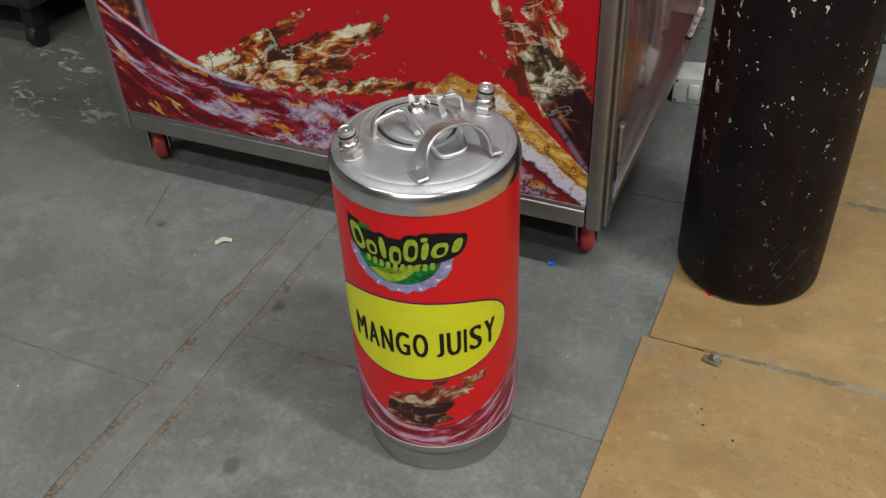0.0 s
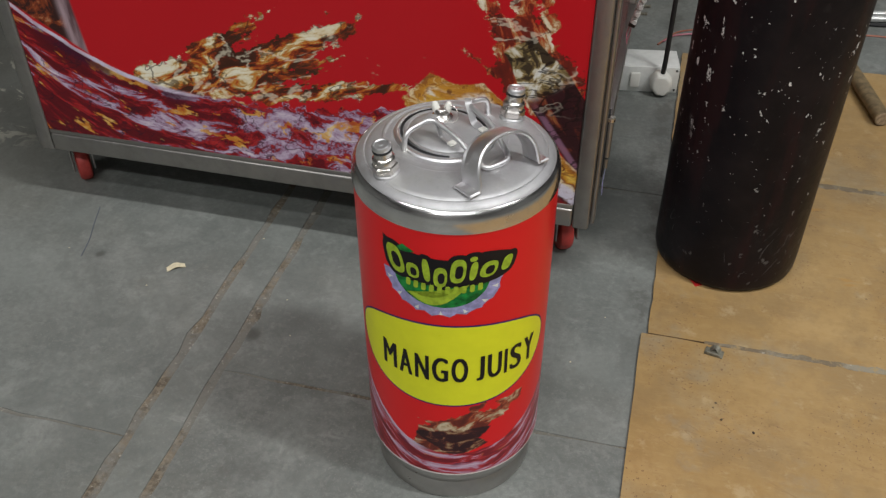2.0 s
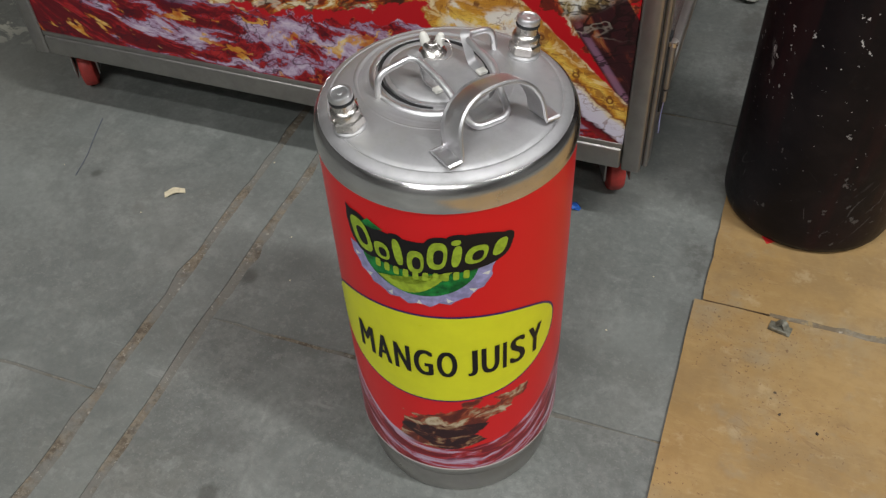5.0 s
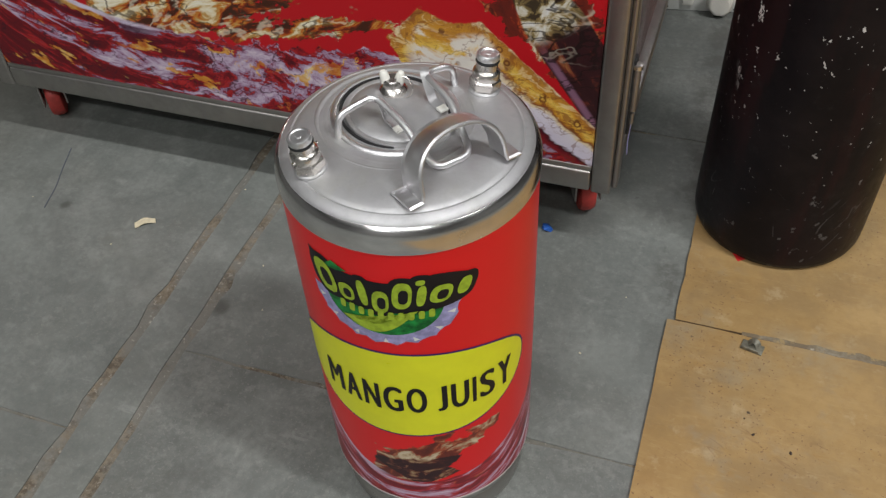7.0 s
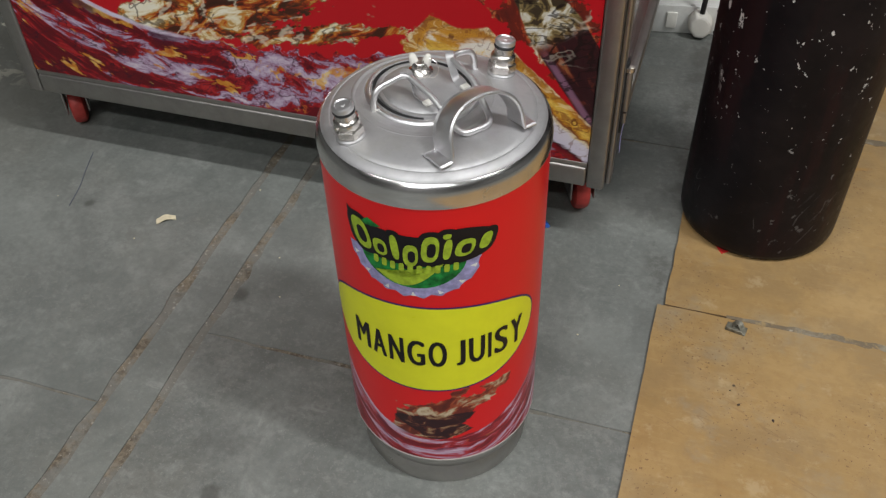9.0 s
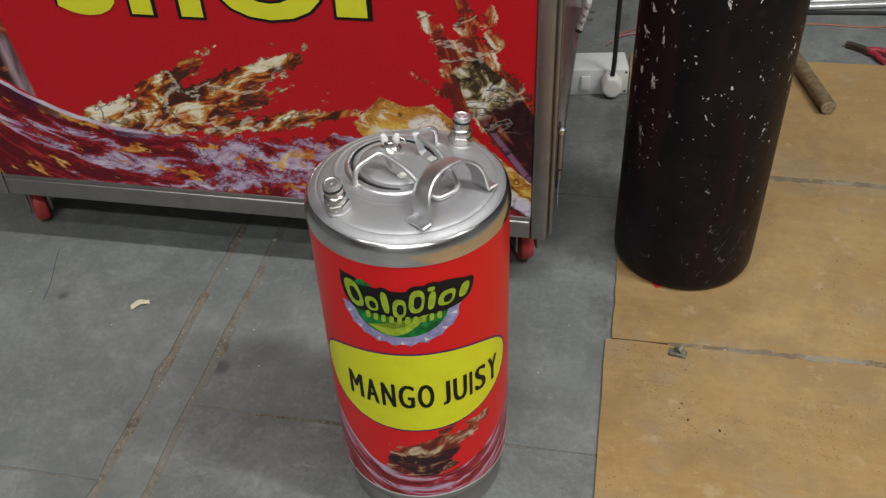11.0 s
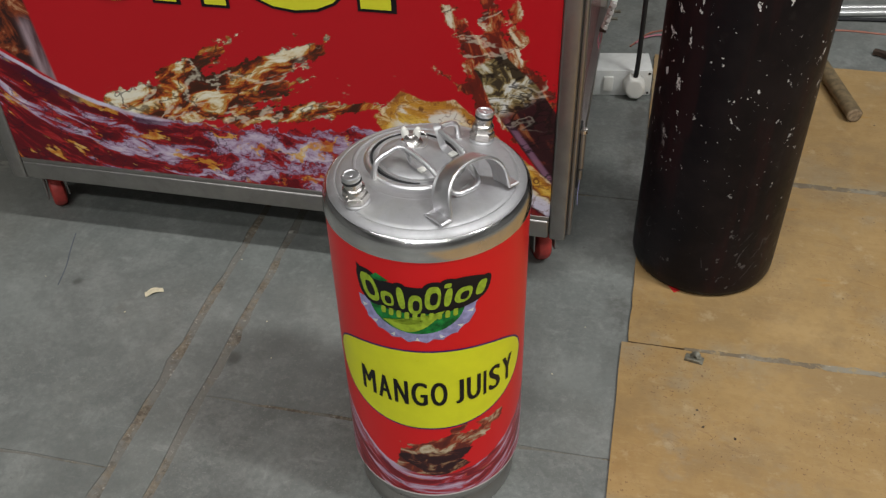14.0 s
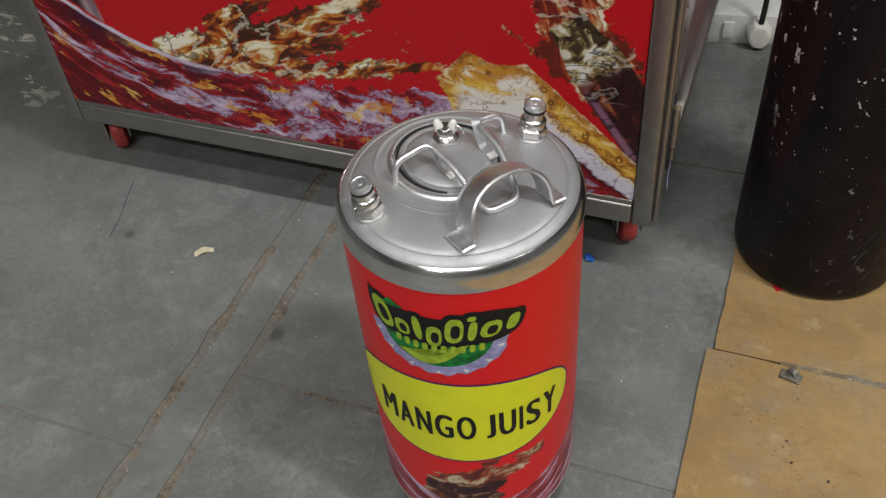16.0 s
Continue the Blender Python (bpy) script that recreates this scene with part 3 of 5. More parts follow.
def lathe(profile, steps=72, m=None, oval=(1, 1)):
    """Turn a profile of (radius, height) round z."""
    bm = bmesh.new()
    rings = []
    for r, z in profile:
        if r < 1e-6:
            rings.append([bm.verts.new((0, 0, z))])
        else:
            rings.append([bm.verts.new((oval[0] * r * math.cos(i * math.tau / steps), oval[1] * r * math.sin(i * math.tau / steps), z)) for i in range(steps)])
    for a, b in zip(rings, rings[1:]):
        for i in range(steps):
            j = (i + 1) % steps
            if len(a) == 1 and len(b) == 1:
                continue
            if len(a) == 1:
                bm.faces.new((a[0], b[i], b[j]))
            elif len(b) == 1:
                bm.faces.new((a[i], a[j], b[0]))
            else:
                bm.faces.new((a[i], a[j], b[j], b[i]))
    if m is not None:
        bmesh.ops.transform(bm, matrix=m, verts=bm.verts)
    return bm


def smooth_path(points, n=8):
    """A rounded way through the points (Catmull-Rom)."""
    p = [Vector(q) for q in points]
    p = [2 * p[0] - p[1], *p, 2 * p[-1] - p[-2]]
    out = []
    for i in range(1, len(p) - 2):
        for j in range(n):
            t = j / n
            a, b, c, d = p[i - 1], p[i], p[i + 1], p[i + 2]
            out.append(0.5 * (2 * b + (c - a) * t + (2 * a - 5 * b + 4 * c - d) * t * t + (3 * b - a - 3 * c + d) * t ** 3))
    return out + [p[-2]]


def rounded(points, r, n=5):
    """The straight way through the points with its corners rounded."""
    p = [Vector(q) for q in points]
    out = [p[0]]
    for a, b, c in zip(p, p[1:], p[2:]):
        u, v = (a - b), (c - b)
        k = min(r, u.length * 0.49, v.length * 0.49)
        s, e = b + u.normalized() * k, b + v.normalized() * k
        out += [(1 - t) ** 2 * s + 2 * t * (1 - t) * b + t * t * e for t in [i / n for i in range(n + 1)]]
    return out + [p[-1]]


def sweep(path, section, up=(0, 0, 1)):
    """Sweep a closed section of (side, up) along a path."""
    bm = bmesh.new()
    rings, side = [], None
    for i, p in enumerate(path):
        d = (path[min(i + 1, len(path) - 1)] - path[max(i - 1, 0)]).normalized()
        if side is None:
            side = d.cross(Vector(up))
            if side.length < 1e-3:
                side = d.cross(Vector((1, 0, 0)))
        side = (side - d * side.dot(d)).normalized()
        nrm = side.cross(d)
        rings.append([bm.verts.new(p + side * a + nrm * b) for a, b in section])
    n = len(section)
    for a, b in zip(rings, rings[1:]):
        for i in range(n):
            bm.faces.new((a[i], a[(i + 1) % n], b[(i + 1) % n], b[i]))
    bm.faces.new(rings[0])
    bm.faces.new(rings[-1][::-1])
    return bm


def circle(r, n=10):
    return [(r * math.cos(i * math.tau / n), r * math.sin(i * math.tau / n)) for i in range(n)]


def wire(points, r, n=8, corner=None):
    path = rounded(points, corner) if corner else smooth_path(points)
    return sweep(path, circle(r, n))


def join(*parts):
    bm = bmesh.new()
    for p in parts:
        me = bpy.data.meshes.new("tmp")
        p.to_mesh(me)
        p.free()
        bm.from_mesh(me)
        bpy.data.meshes.remove(me)
    return bm


def move(bm, m):
    bmesh.ops.transform(bm, matrix=m, verts=bm.verts)
    return bm


def glyphs(text, width, height, bold=0.0):
    """Flat mesh of a text, scaled to a box from (0, 0) to (width, height)."""
    cu = bpy.data.curves.new("glyphs", "FONT")
    cu.body, cu.offset, cu.fill_mode, cu.resolution_u = text, bold, "FRONT", 4
    ob = new("glyphs", cu)
    bpy.context.view_layer.update()
    me = bpy.data.meshes.new_from_object(ob.evaluated_get(bpy.context.evaluated_depsgraph_get()))
    bm = bmesh.new()
    bm.from_mesh(me)
    bpy.data.objects.remove(ob)
    bpy.data.curves.remove(cu)
    bpy.data.meshes.remove(me)
    xs, ys = [v.co.x for v in bm.verts], [v.co.y for v in bm.verts]
    x0, x1, y0, y1 = min(xs), max(xs), min(ys), max(ys)
    for v in bm.verts:
        v.co = ((v.co.x - x0) / (x1 - x0) * width, (v.co.y - y0) / (y1 - y0) * height, 0)
    return bm


def outline(points):
    bm = bmesh.new()
    f = bm.faces.new([bm.verts.new((x, y, 0)) for x, y in points])
    bmesh.ops.triangulate(bm, faces=[f])
    return bm


def slab_flat(bm, thick):
    """Give a flat mesh in xy a thickness upwards in z."""
    g = bmesh.ops.extrude_face_region(bm, geom=bm.faces[:])
    bmesh.ops.translate(bm, verts=[v for v in g["geom"] if isinstance(v, bmesh.types.BMVert)], vec=(0, 0, thick))
    return bm


def wrap(bm, radius, step=0.004):
    """Bend a flat mesh (x: arc from the front, y: height, z: outwards) round an upright tube."""
    bmesh.ops.triangulate(bm, faces=bm.faces[:])
    xs = [v.co.x for v in bm.verts]
    x = min(xs) + step
    while x < max(xs):
        bmesh.ops.bisect_plane(bm, geom=bm.verts[:] + bm.edges[:] + bm.faces[:], plane_co=(x, 0, 0), plane_no=(1, 0, 0))
        x += step
    for v in bm.verts:
        a, r = v.co.x / 0.109, radius + v.co.z
        v.co = (r * math.sin(a), -r * math.cos(a), v.co.y)
    return bm


def stand(bm, y):
    """Turn a flat mesh in xy upright, facing -y, at that y."""
    return move(bm, Matrix.Translation((0, y, 0)) @ Matrix.Rotation(radians(90), 4, "X"))


# ---- setting ----
def hall():
    # unseen walls and ceiling, added to close the room and bounce the tubes' light
    tagged(link("wall_north", box(-6, 6, 6, 6.2, -0.1, 4.6), M_DARK), "unseen plain grey hall wall far behind, added for bounce light", "wall", kind="structure")
    tagged(link("wall_south", box(-6, 6, -6.2, -6, -0.1, 4.6), M_DARK), "unseen plain grey hall wall, added for bounce light", "wall", kind="structure")
    tagged(link("wall_west", box(-6.2, -6, -6.2, 6.2, -0.1, 4.6), M_DARK), "unseen plain grey hall wall, added for bounce light", "wall", kind="structure")
    tagged(link("wall_east", box(6, 6.2, -6.2, 6.2, -0.1, 4.6), M_DARK), "unseen plain grey hall wall, added for bounce light", "wall", kind="structure")
    tagged(link("ceiling", box(-6.2, 6.2, -6.2, 6.2, 4.2, 4.4), M_CEIL), "unseen plain pale hall ceiling, added for bounce light", "ceiling", kind="structure")


def floor_slab(x0, x1, y0, y1, rng):
    """One stone slab with slightly broken edges, top at z = 0."""
    bm = bmesh.new()
    pts = []
    for (ax, ay), (bx, by) in (((x0, y0), (x1, y0)), ((x1, y0), (x1, y1)), ((x1, y1), (x0, y1)), ((x0, y1), (x0, y0))):
        n = max(2, min(60, int(math.hypot(bx - ax, by - ay) / 0.022)))
        nx, ny = (by - ay), -(bx - ax)
        l = math.hypot(nx, ny)
        for i in range(n):
            t = i / n
            w = 0.0 if i == 0 else -abs(rng.gauss(0, 0.0026))
            pts.append((ax + (bx - ax) * t + nx / l * w, ay + (by - ay) * t + ny / l * w))
    top = [bm.verts.new((x, y, 0)) for x, y in pts]
    low = [bm.verts.new((x, y, -0.02)) for x, y in pts]
    bm.faces.new(top)
    for i in range(len(top)):
        j = (i + 1) % len(top)
        bm.faces.new((top[i], low[i], low[j], top[j]))
    return bm


def floor():
    base = tagged(link("floor", box(-6, 6, -6, 6, -0.08, -0.0014), M_JOINT), "worn grey stone floor with brown mortar joints", "floor", kind="structure")
    rng = random.Random(4)
    columns = [(-6, -3.2, [-6, -2.4, 1.1, 6]), (-3.193, -0.825, [-6, -1.7, 0.68, 3.1, 6]), (-0.8140, -0.7545, [-6, 0.1, 6]),
               (-0.7445, 1.5, [-6, -1.6, 0.825, 1.42, 3.2, 6]), (1.507, 6, [-6, -0.3, 2.4, 6])]
    for x0, x1, ys in columns:
        for y0, y1 in zip(ys, ys[1:]):
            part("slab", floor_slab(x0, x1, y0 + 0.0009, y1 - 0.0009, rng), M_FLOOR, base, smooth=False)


def ply_sheet(name, corners, z, thick, label, category="plywood"):
    bm = bmesh.new()
    rng = random.Random(len(name) + int(corners[0][1] * 100))
    pts = []
    for (ax, ay), (bx, by) in zip(corners, corners[1:] + corners[:1]):
        n = 24
        for i in range(n):
            t = i / n
            w = 0 if i == 0 else rng.uniform(-0.0012, 0.0012)
            pts.append((ax + (bx - ax) * t + w, ay + (by - ay) * t + w))
    top = [bm.verts.new((x, y, z + thick)) for x, y in pts]
    low = [bm.verts.new((x, y, z)) for x, y in pts]
    bm.faces.new(top)
    bm.faces.new(low[::-1])
    for i in range(len(top)):
        j = (i + 1) % len(top)
        bm.faces.new((top[i], low[i], low[j], top[j])).material_index = 1
    ob = link(name, bm, M_PLY, smooth=False)
    ob.data.materials.append(M_PLY_EDGE)
    return tagged(ob, label, category, "plywood sheets on the floor")


def plywood():
    lab = "tan plywood sheet with brown stains lying on the floor"
    ply_sheet("plywood_sheet", [(-0.166, -0.35), (1.1, -0.35), (1.1, 1.044), (-0.163, 1.047)], 0.0005, 0.0045, lab)
    ply_sheet("plywood_sheet", [(-0.153, 1.0495), (1.1, 1.064), (1.1, 1.509), (-0.151, 1.509)], 0.0005, 0.0045, lab)
    ply_sheet("plywood_sheet", [(-0.150, 1.520), (1.1, 1.520), (1.1, 1.992), (-0.148, 1.985)], 0.0005, 0.0045, lab)
    ply_sheet("plywood_board", [(0.20, 2.435), (1.6, 2.47), (1.6, 3.1), (0.20, 3.1)], 0.0005, 0.014, "tan wooden board lying on the floor behind the steel bars", "board")


hall()


# ---- soda machine cabinet ----
CAB = (-0.7415, 1.145)


def shop_letter(ch, x0, x1, z0, z1, cab, bold, rim):
    w, h = x1 - x0, z1 - z0
    a = stand(move(glyphs(ch, w + 2 * rim, h + 2 * rim, bold + 0.035), Matrix.Translation((x0 - rim, z0 - rim, 0))), -0.0008)
    b = stand(move(glyphs(ch, w, h, bold), Matrix.Translation((x0, z0, 0))), -0.0016)
    back = part("letter_outline", a, M_BLACK, cab, "black outline of a printed letter", smooth=False)
    part("letter", b, M_SHOP, back, "yellow printed letter " + ch, smooth=False)


def caster(cab, x, y, turn=0):
    spin = Matrix.Translation((x, y, 0)) @ Matrix.Rotation(radians(turn), 4, "Z") @ Matrix.Translation((-x, -y, 0))
    fork = part("caster", move(join(box(x - 0.028, x + 0.028, y - 0.028, y + 0.028, 0.098, 0.108, 0.002),
                               lathe([(0.0, 0.098), (0.020, 0.098), (0.022, 0.088), (0.018, 0.082), (0.0, 0.082)], 20, Matrix.Translation((x, y, 0))),
                               box(x - 0.0195, x - 0.0165, y - 0.016, y + 0.030, 0.030, 0.086, 0.001),
                               box(x + 0.0165, x + 0.0195, y - 0.016, y + 0.030, 0.030, 0.086, 0.001)), spin), M_FRAME, cab, "grey steel caster fork")
    m = spin @ Matrix.Translation((x, y + 0.012, 0.0365)) @ Matrix.Rotation(radians(90), 4, "Y")
    part("wheel", lathe([(0.0, -0.010), (0.010, -0.013), (0.028, -0.012), (0.034, -0.010), (0.0365, -0.005), (0.0365, 0.005), (0.034, 0.010), (0.028, 0.012), (0.010, 0.013), (0.0, 0.010)], 36, m),
         M_RED_WHEEL, fork, "red plastic wheel")


def side_material():
    k = Mat("glossy_red_film", 0.10, 0.0, 0.8)
    x, y, z = k.xyz()
    n = k.noise(5, 4, 0.6, k.comb(y * 2.0, z * 1.0, 0.0), 0.6)
    c = k.mix(n.step(0.45, 0.6), (0.26, 0.022, 0.026), (0.44, 0.05, 0.055))
    c = k.mix(k.noise(7, 5, 0.65, k.comb(y * 3.0, z * 0.8, 3.0)).step(0.58, 0.66), c, (0.36, 0.24, 0.14))
    c = k.mix(k.noise(16, 4, 0.6, k.comb(y * 2.0, z * 0.25, 6.0)).step(0.54, 0.64) * 0.7, c, (0.50, 0.36, 0.32))
    k.colour(c).rough(k.noise(8, 3) * 0.10 + 0.06)
    return k.m


def cabinet():
    """Steel-framed cabinet on casters; x runs along its front from the middle, y into it."""
    cab = thing("soda_cabinet", (CAB[0], CAB[1], 0), "red printed soda machine cabinet with grey steel frame on red casters", "cabinet")
    W, D, H = 0.4485, 0.83, 0.68
    part("front_panel", box(-W - 0.001, W, 0, 0.004, 0.150, H - 0.045), M_PRINT, cab, "red vinyl print of splashing soda and a bottle", smooth=False)
    part("body", box(-W - 0.012, W + 0.010, 0.010, D - 0.012, 0.125, H - 0.01), M_FRAME, cab, "steel inner body", smooth=False)
    part("side_panel", box(W + 0.0105, W + 0.0135, 0.036, D - 0.034, 0.128, H - 0.04, 0.0008), side_material(), cab, "glossy dark red printed side panel")
    part("side_panel", box(-W - 0.0155, -W - 0.0125, 0.040, D - 0.034, 0.128, H - 0.04, 0.0008), side_material(), cab, "glossy dark red printed side panel")
    part("corner_post", join(box(W + 0.001, W + 0.026, -0.003, 0.030, 0.108, H, 0.004, 3), box(W + 0.0262, W + 0.0335, 0.008, 0.036, 0.112, H, 0.003, 3)), M_FRAME, cab, "grey steel square tube")
    part("corner_post", box(-W - 0.028, -W - 0.0015, -0.003, 0.034, 0.108, H, 0.004, 3), M_FRAME, cab, "grey steel square tube")
    part("corner_post", box(W - 0.005, W + 0.028, D - 0.033, D, 0.112, H, 0.004, 3), M_FRAME, cab, "grey steel square tube")
    part("corner_post", box(-W - 0.027, -W + 0.005, D - 0.035, D, 0.112, H, 0.004, 3), M_FRAME, cab, "grey steel square tube")
    part("bottom_rail", join(box(-W, W, -0.0035, 0.030, 0.110, 0.143, 0.004, 3), box(-W, W, -0.0015, 0.010, 0.1425, 0.1505, 0.0015)), M_FRAME, cab, "grey steel bottom rail with a worn edge")
    part("top_rail", box(-W + 0.002, W, -0.0035, 0.030, H - 0.044, H - 0.001, 0.004, 3), M_FRAME, cab, "grey steel top rail")
    part("side_rail", box(W + 0.003, W + 0.029, 0.039, D - 0.034, 0.110, 0.130, 0.003, 3), M_FRAME, cab)
    part("side_rail", box(-W - 0.026, -W - 0.002, 0.039, D - 0.034, 0.110, 0.130, 0.003, 3), M_FRAME, cab)
    part("back_rail", box(-W, W, D - 0.03, D, 0.110, 0.143, 0.003), M_FRAME, cab)
    part("top", box(-W - 0.027, W + 0.037, -0.003, D, H, H + 0.02, 0.004), M_FRAME, cab, "steel top")
    # chrome hinge rod on the edge of the side door, with a loose strip of film under it
    hx, hy = W + 0.0385, 0.030
    hinge = part("hinge", join(lathe([(0.0, 0.225), (0.0045, 0.226), (0.0045, 0.288), (0.003, 0.291), (0.0, 0.291)], 14, Matrix.Translation((hx, hy, 0))),
                               lathe([(0.0, 0.205), (0.0032, 0.206), (0.0032, 0.222), (0.0, 0.223)], 14, Matrix.Translation((hx, hy, 0)))), M_FRAME, cab, "steel hinge barrel")
    part("leaf", box(hx - 0.006, hx - 0.002, hy - 0.004, hy + 0.012, 0.19, 0.30, 0.001), M_RUBBER, hinge, "dark hinge leaf")
    part("pin", lathe([(0.0, 0.286), (0.006, 0.287), (0.006, 0.293), (0.0, 0.2945)], 14, Matrix.Translation((hx, hy, 0))), M_POLISH, hinge)
    part("film_strip", sweep([Vector((hx + 0.0005 * math.sin(i * 0.9), hy + 0.002 * math.sin(i * 0.7), 0.222 - i * 0.008)) for i in range(9)],
                             [(-0.0004, -0.003), (0.0004, -0.003), (0.0004, 0.003), (-0.0004, 0.003)], (0, 1, 0)), M_LILAC, cab, "peeling strip of lilac film")
    for x, y, turn in ((-W - 0.006, 0.065, 38), (W - 0.016, 0.078, 24), (-W - 0.006, D - 0.065, 20), (W - 0.016, D - 0.065, -10)):
        caster(cab, x, y, turn)
    for ch, x0, x1, z0, z1 in (("S", -0.242, -0.148, 0.452, 0.565), ("H", -0.128, -0.020, 0.457, 0.565), ("O", 0.004, 0.158, 0.458, 0.556), ("P", 0.176, 0.288, 0.468, 0.568)):
        shop_letter(ch, x0, x1, z0, z1, cab, 0.055, 0.0045)


# ---- keg ----
KEG = (-0.393, 0.791)
E1, E2 = Vector((0.6, 0.8, 0)), Vector((0.8, -0.6, 0))
TOP = 0.4635


def on_top(a, b, z=0.0):
    """A place on the keg's top: a along the line of the two posts, b towards the handle."""
    return E1 * a + E2 * b + Vector((0, 0, TOP + z))


def keg_post(keg, a, b):
    m = Matrix.Translation(on_top(a, b)) @ Matrix.Rotation(math.copysign(radians(8), -a), 4, E2) @ Matrix.Rotation(math.atan2(E1.y, E1.x) + 0.3, 4, "Z") @ Matrix.Diagonal((1, 1, 0.88, 1))
    base = part("post", lathe([(0.0, -0.001), (0.0135, -0.001), (0.0132, 0.0022), (0.0118, 0.0036), (0.0, 0.0036)], 28, m), M_STEEL, keg, "welded steel boss")
    nut = lathe([(0.0, 0.003), (0.0118, 0.003), (0.0134, 0.0050), (0.0134, 0.0125), (0.0116, 0.0148), (0.0, 0.0148)], 6, m)
    part("hex_nut", nut, M_POLISH, base, "worn steel hexagon nut", angle=20)
    part("collar", lathe([(0.0, 0.0142), (0.0112, 0.0142), (0.0117, 0.0158), (0.0117, 0.0215), (0.0108, 0.0232), (0.0092, 0.0244), (0.0090, 0.0315), (0.0, 0.0315)], 28, m), M_POLISH, base, "steel plug body")
    for sgn in (-1, 1):
        part("pin", lathe([(0.0, 0.0), (0.0013, 0.0), (0.0013, 0.0030), (0.0, 0.0032)], 10, m @ Matrix.Translation((0.0112 * sgn, 0, 0.0190)) @ Matrix.Rotation(radians(90 * sgn), 4, "Y")), M_POLISH, base)
    part("seal_ring", lathe([(0.0080, 0.0306), (0.0096, 0.0312), (0.0101, 0.0326), (0.0096, 0.0340), (0.0080, 0.0346)], 28, m), M_RUBBER, base, "black rubber ring")
    part("cap", lathe([(0.0, 0.0336), (0.0090, 0.0338), (0.0097, 0.0352), (0.0097, 0.0388), (0.0088, 0.0404), (0.0074, 0.0406), (0.0066, 0.0396), (0.0022, 0.0394), (0.0018, 0.0402), (0.0, 0.0402)], 28, m), M_HANDLE, base, "turned steel cap")


def keg_label(keg):
    """The print that is stuck on the wrap: oval with its words, and the badge above it."""
    n, centre = 96, 0.019

    def oval(grow):
        pts = []
        for i in range(n):
            a = i * math.tau / n
            ca, sa = math.cos(a), math.sin(a)
            px = abs(ca) ** (2 / 2.35) * (1 if ca > 0 else -1) * (0.1270 + grow)
            py = abs(sa) ** (2 / 2.1) * (1 if sa > 0 else -1) * ((0.055 if sa > 0 else 0.0675) + grow)
            pts.append((centre + px, 0.2525 + py))
        return pts
    edge = part("oval_border", wrap(outline(oval(0.0022)), 0.1088), M_NAVY, keg, "navy border of the oval", smooth=False)
    part("oval", wrap(outline(oval(0)), 0.1090), M_YELLOW, edge, "yellow oval field with black words", smooth=False)
    wide = {"M": 1.20, "A": 1.0, "N": 0.98, "G": 1.08, "O": 1.10, "J": 0.52, "U": 0.98, "I": 0.22, "S": 0.96, "Y": 0.98}
    for word, s0, s1 in (("MANGO", -0.063, 0.0405), ("JUISY", 0.0500, 0.1275)):
        gap = 0.20
        unit = (s1 - s0) / (sum(wide[ch] for ch in word) + gap * (len(word) - 1))
        at, letters = s0, []
        for ch in word:
            w = wide[ch] * unit - 0.0021
            letters += [wrap(move(glyphs(ch, w, 0.0375), Matrix.Translation((at + i * 0.0007, 0.2238, i * 0.00002))), 0.1096, 0.006) for i in range(4)]
            at += (wide[ch] + gap) * unit
        part("word", join(*letters), M_BLACK, edge, "black printed word " + word, smooth=False)
    # badge: a crown cap below a dark banner with lime blots
    c = 0.0105
    crown = [(c + (0.0635 + 0.0022 * math.cos(i * 1.57)) * math.cos(a), 0.371 + (0.0475 + 0.0022 * math.cos(i * 1.57)) * math.sin(a)) for i, a in ((i, math.pi + i * math.pi / 44) for i in range(45))]
    badge = part("badge", wrap(outline(crown), 0.1088), M_LILAC, keg, "lilac crown cap badge", smooth=False)
    for i in range(7):
        a = math.pi * (1.08 + i * 0.14)
        x, y = c + 0.055 * math.cos(a), 0.371 + 0.041 * math.sin(a)
        tri = [(x, y), (x + 0.0070 * math.cos(a) - 0.003 * math.sin(a), y + 0.0055 * math.sin(a) + 0.003 * math.cos(a)), (x + 0.0070 * math.cos(a) + 0.002 * math.sin(a), y + 0.0055 * math.sin(a) - 0.002 * math.cos(a))]
        part("crimp", wrap(outline(tri), 0.10895), M_WHITE, badge, "white glint", smooth=False)
    part("field", wrap(outline([(c + 0.051 * math.cos(a), 0.373 + 0.038 * math.sin(a)) for a in (math.pi + i * math.pi / 30 for i in range(31))]), 0.1090), M_GREEN, badge, "mottled green field", smooth=False)
    leaf = [(c - 0.036 + 0.066 * t, 0.3555 - 0.020 * math.sin(math.pi * t) - 0.006 * (1 - t) + 0.012 * t) for t in [i / 14 for i in range(15)]]
    leaf += [(x, y + 0.010 * math.sin(math.pi * (i + 1) / 15)) for i, (x, y) in enumerate(reversed(leaf[1:-1]))]
    part("leaf", wrap(outline(leaf), 0.1097), M_LIME, badge, "lime leaf shape", smooth=False)

    def blot(x, y, w, h, lean=0.0, k=2.6, grow=0.0):
        pts = []
        for i in range(26):
            a = i * math.tau / 26
            ca, sa = math.cos(a), math.sin(a)
            px = abs(ca) ** (2 / k) * (1 if ca > 0 else -1) * (w / 2 + grow)
            py = abs(sa) ** (2 / k) * (1 if sa > 0 else -1) * (h / 2 + grow)
            pts.append((x + px + lean * py, y + py))
        return outline(pts)
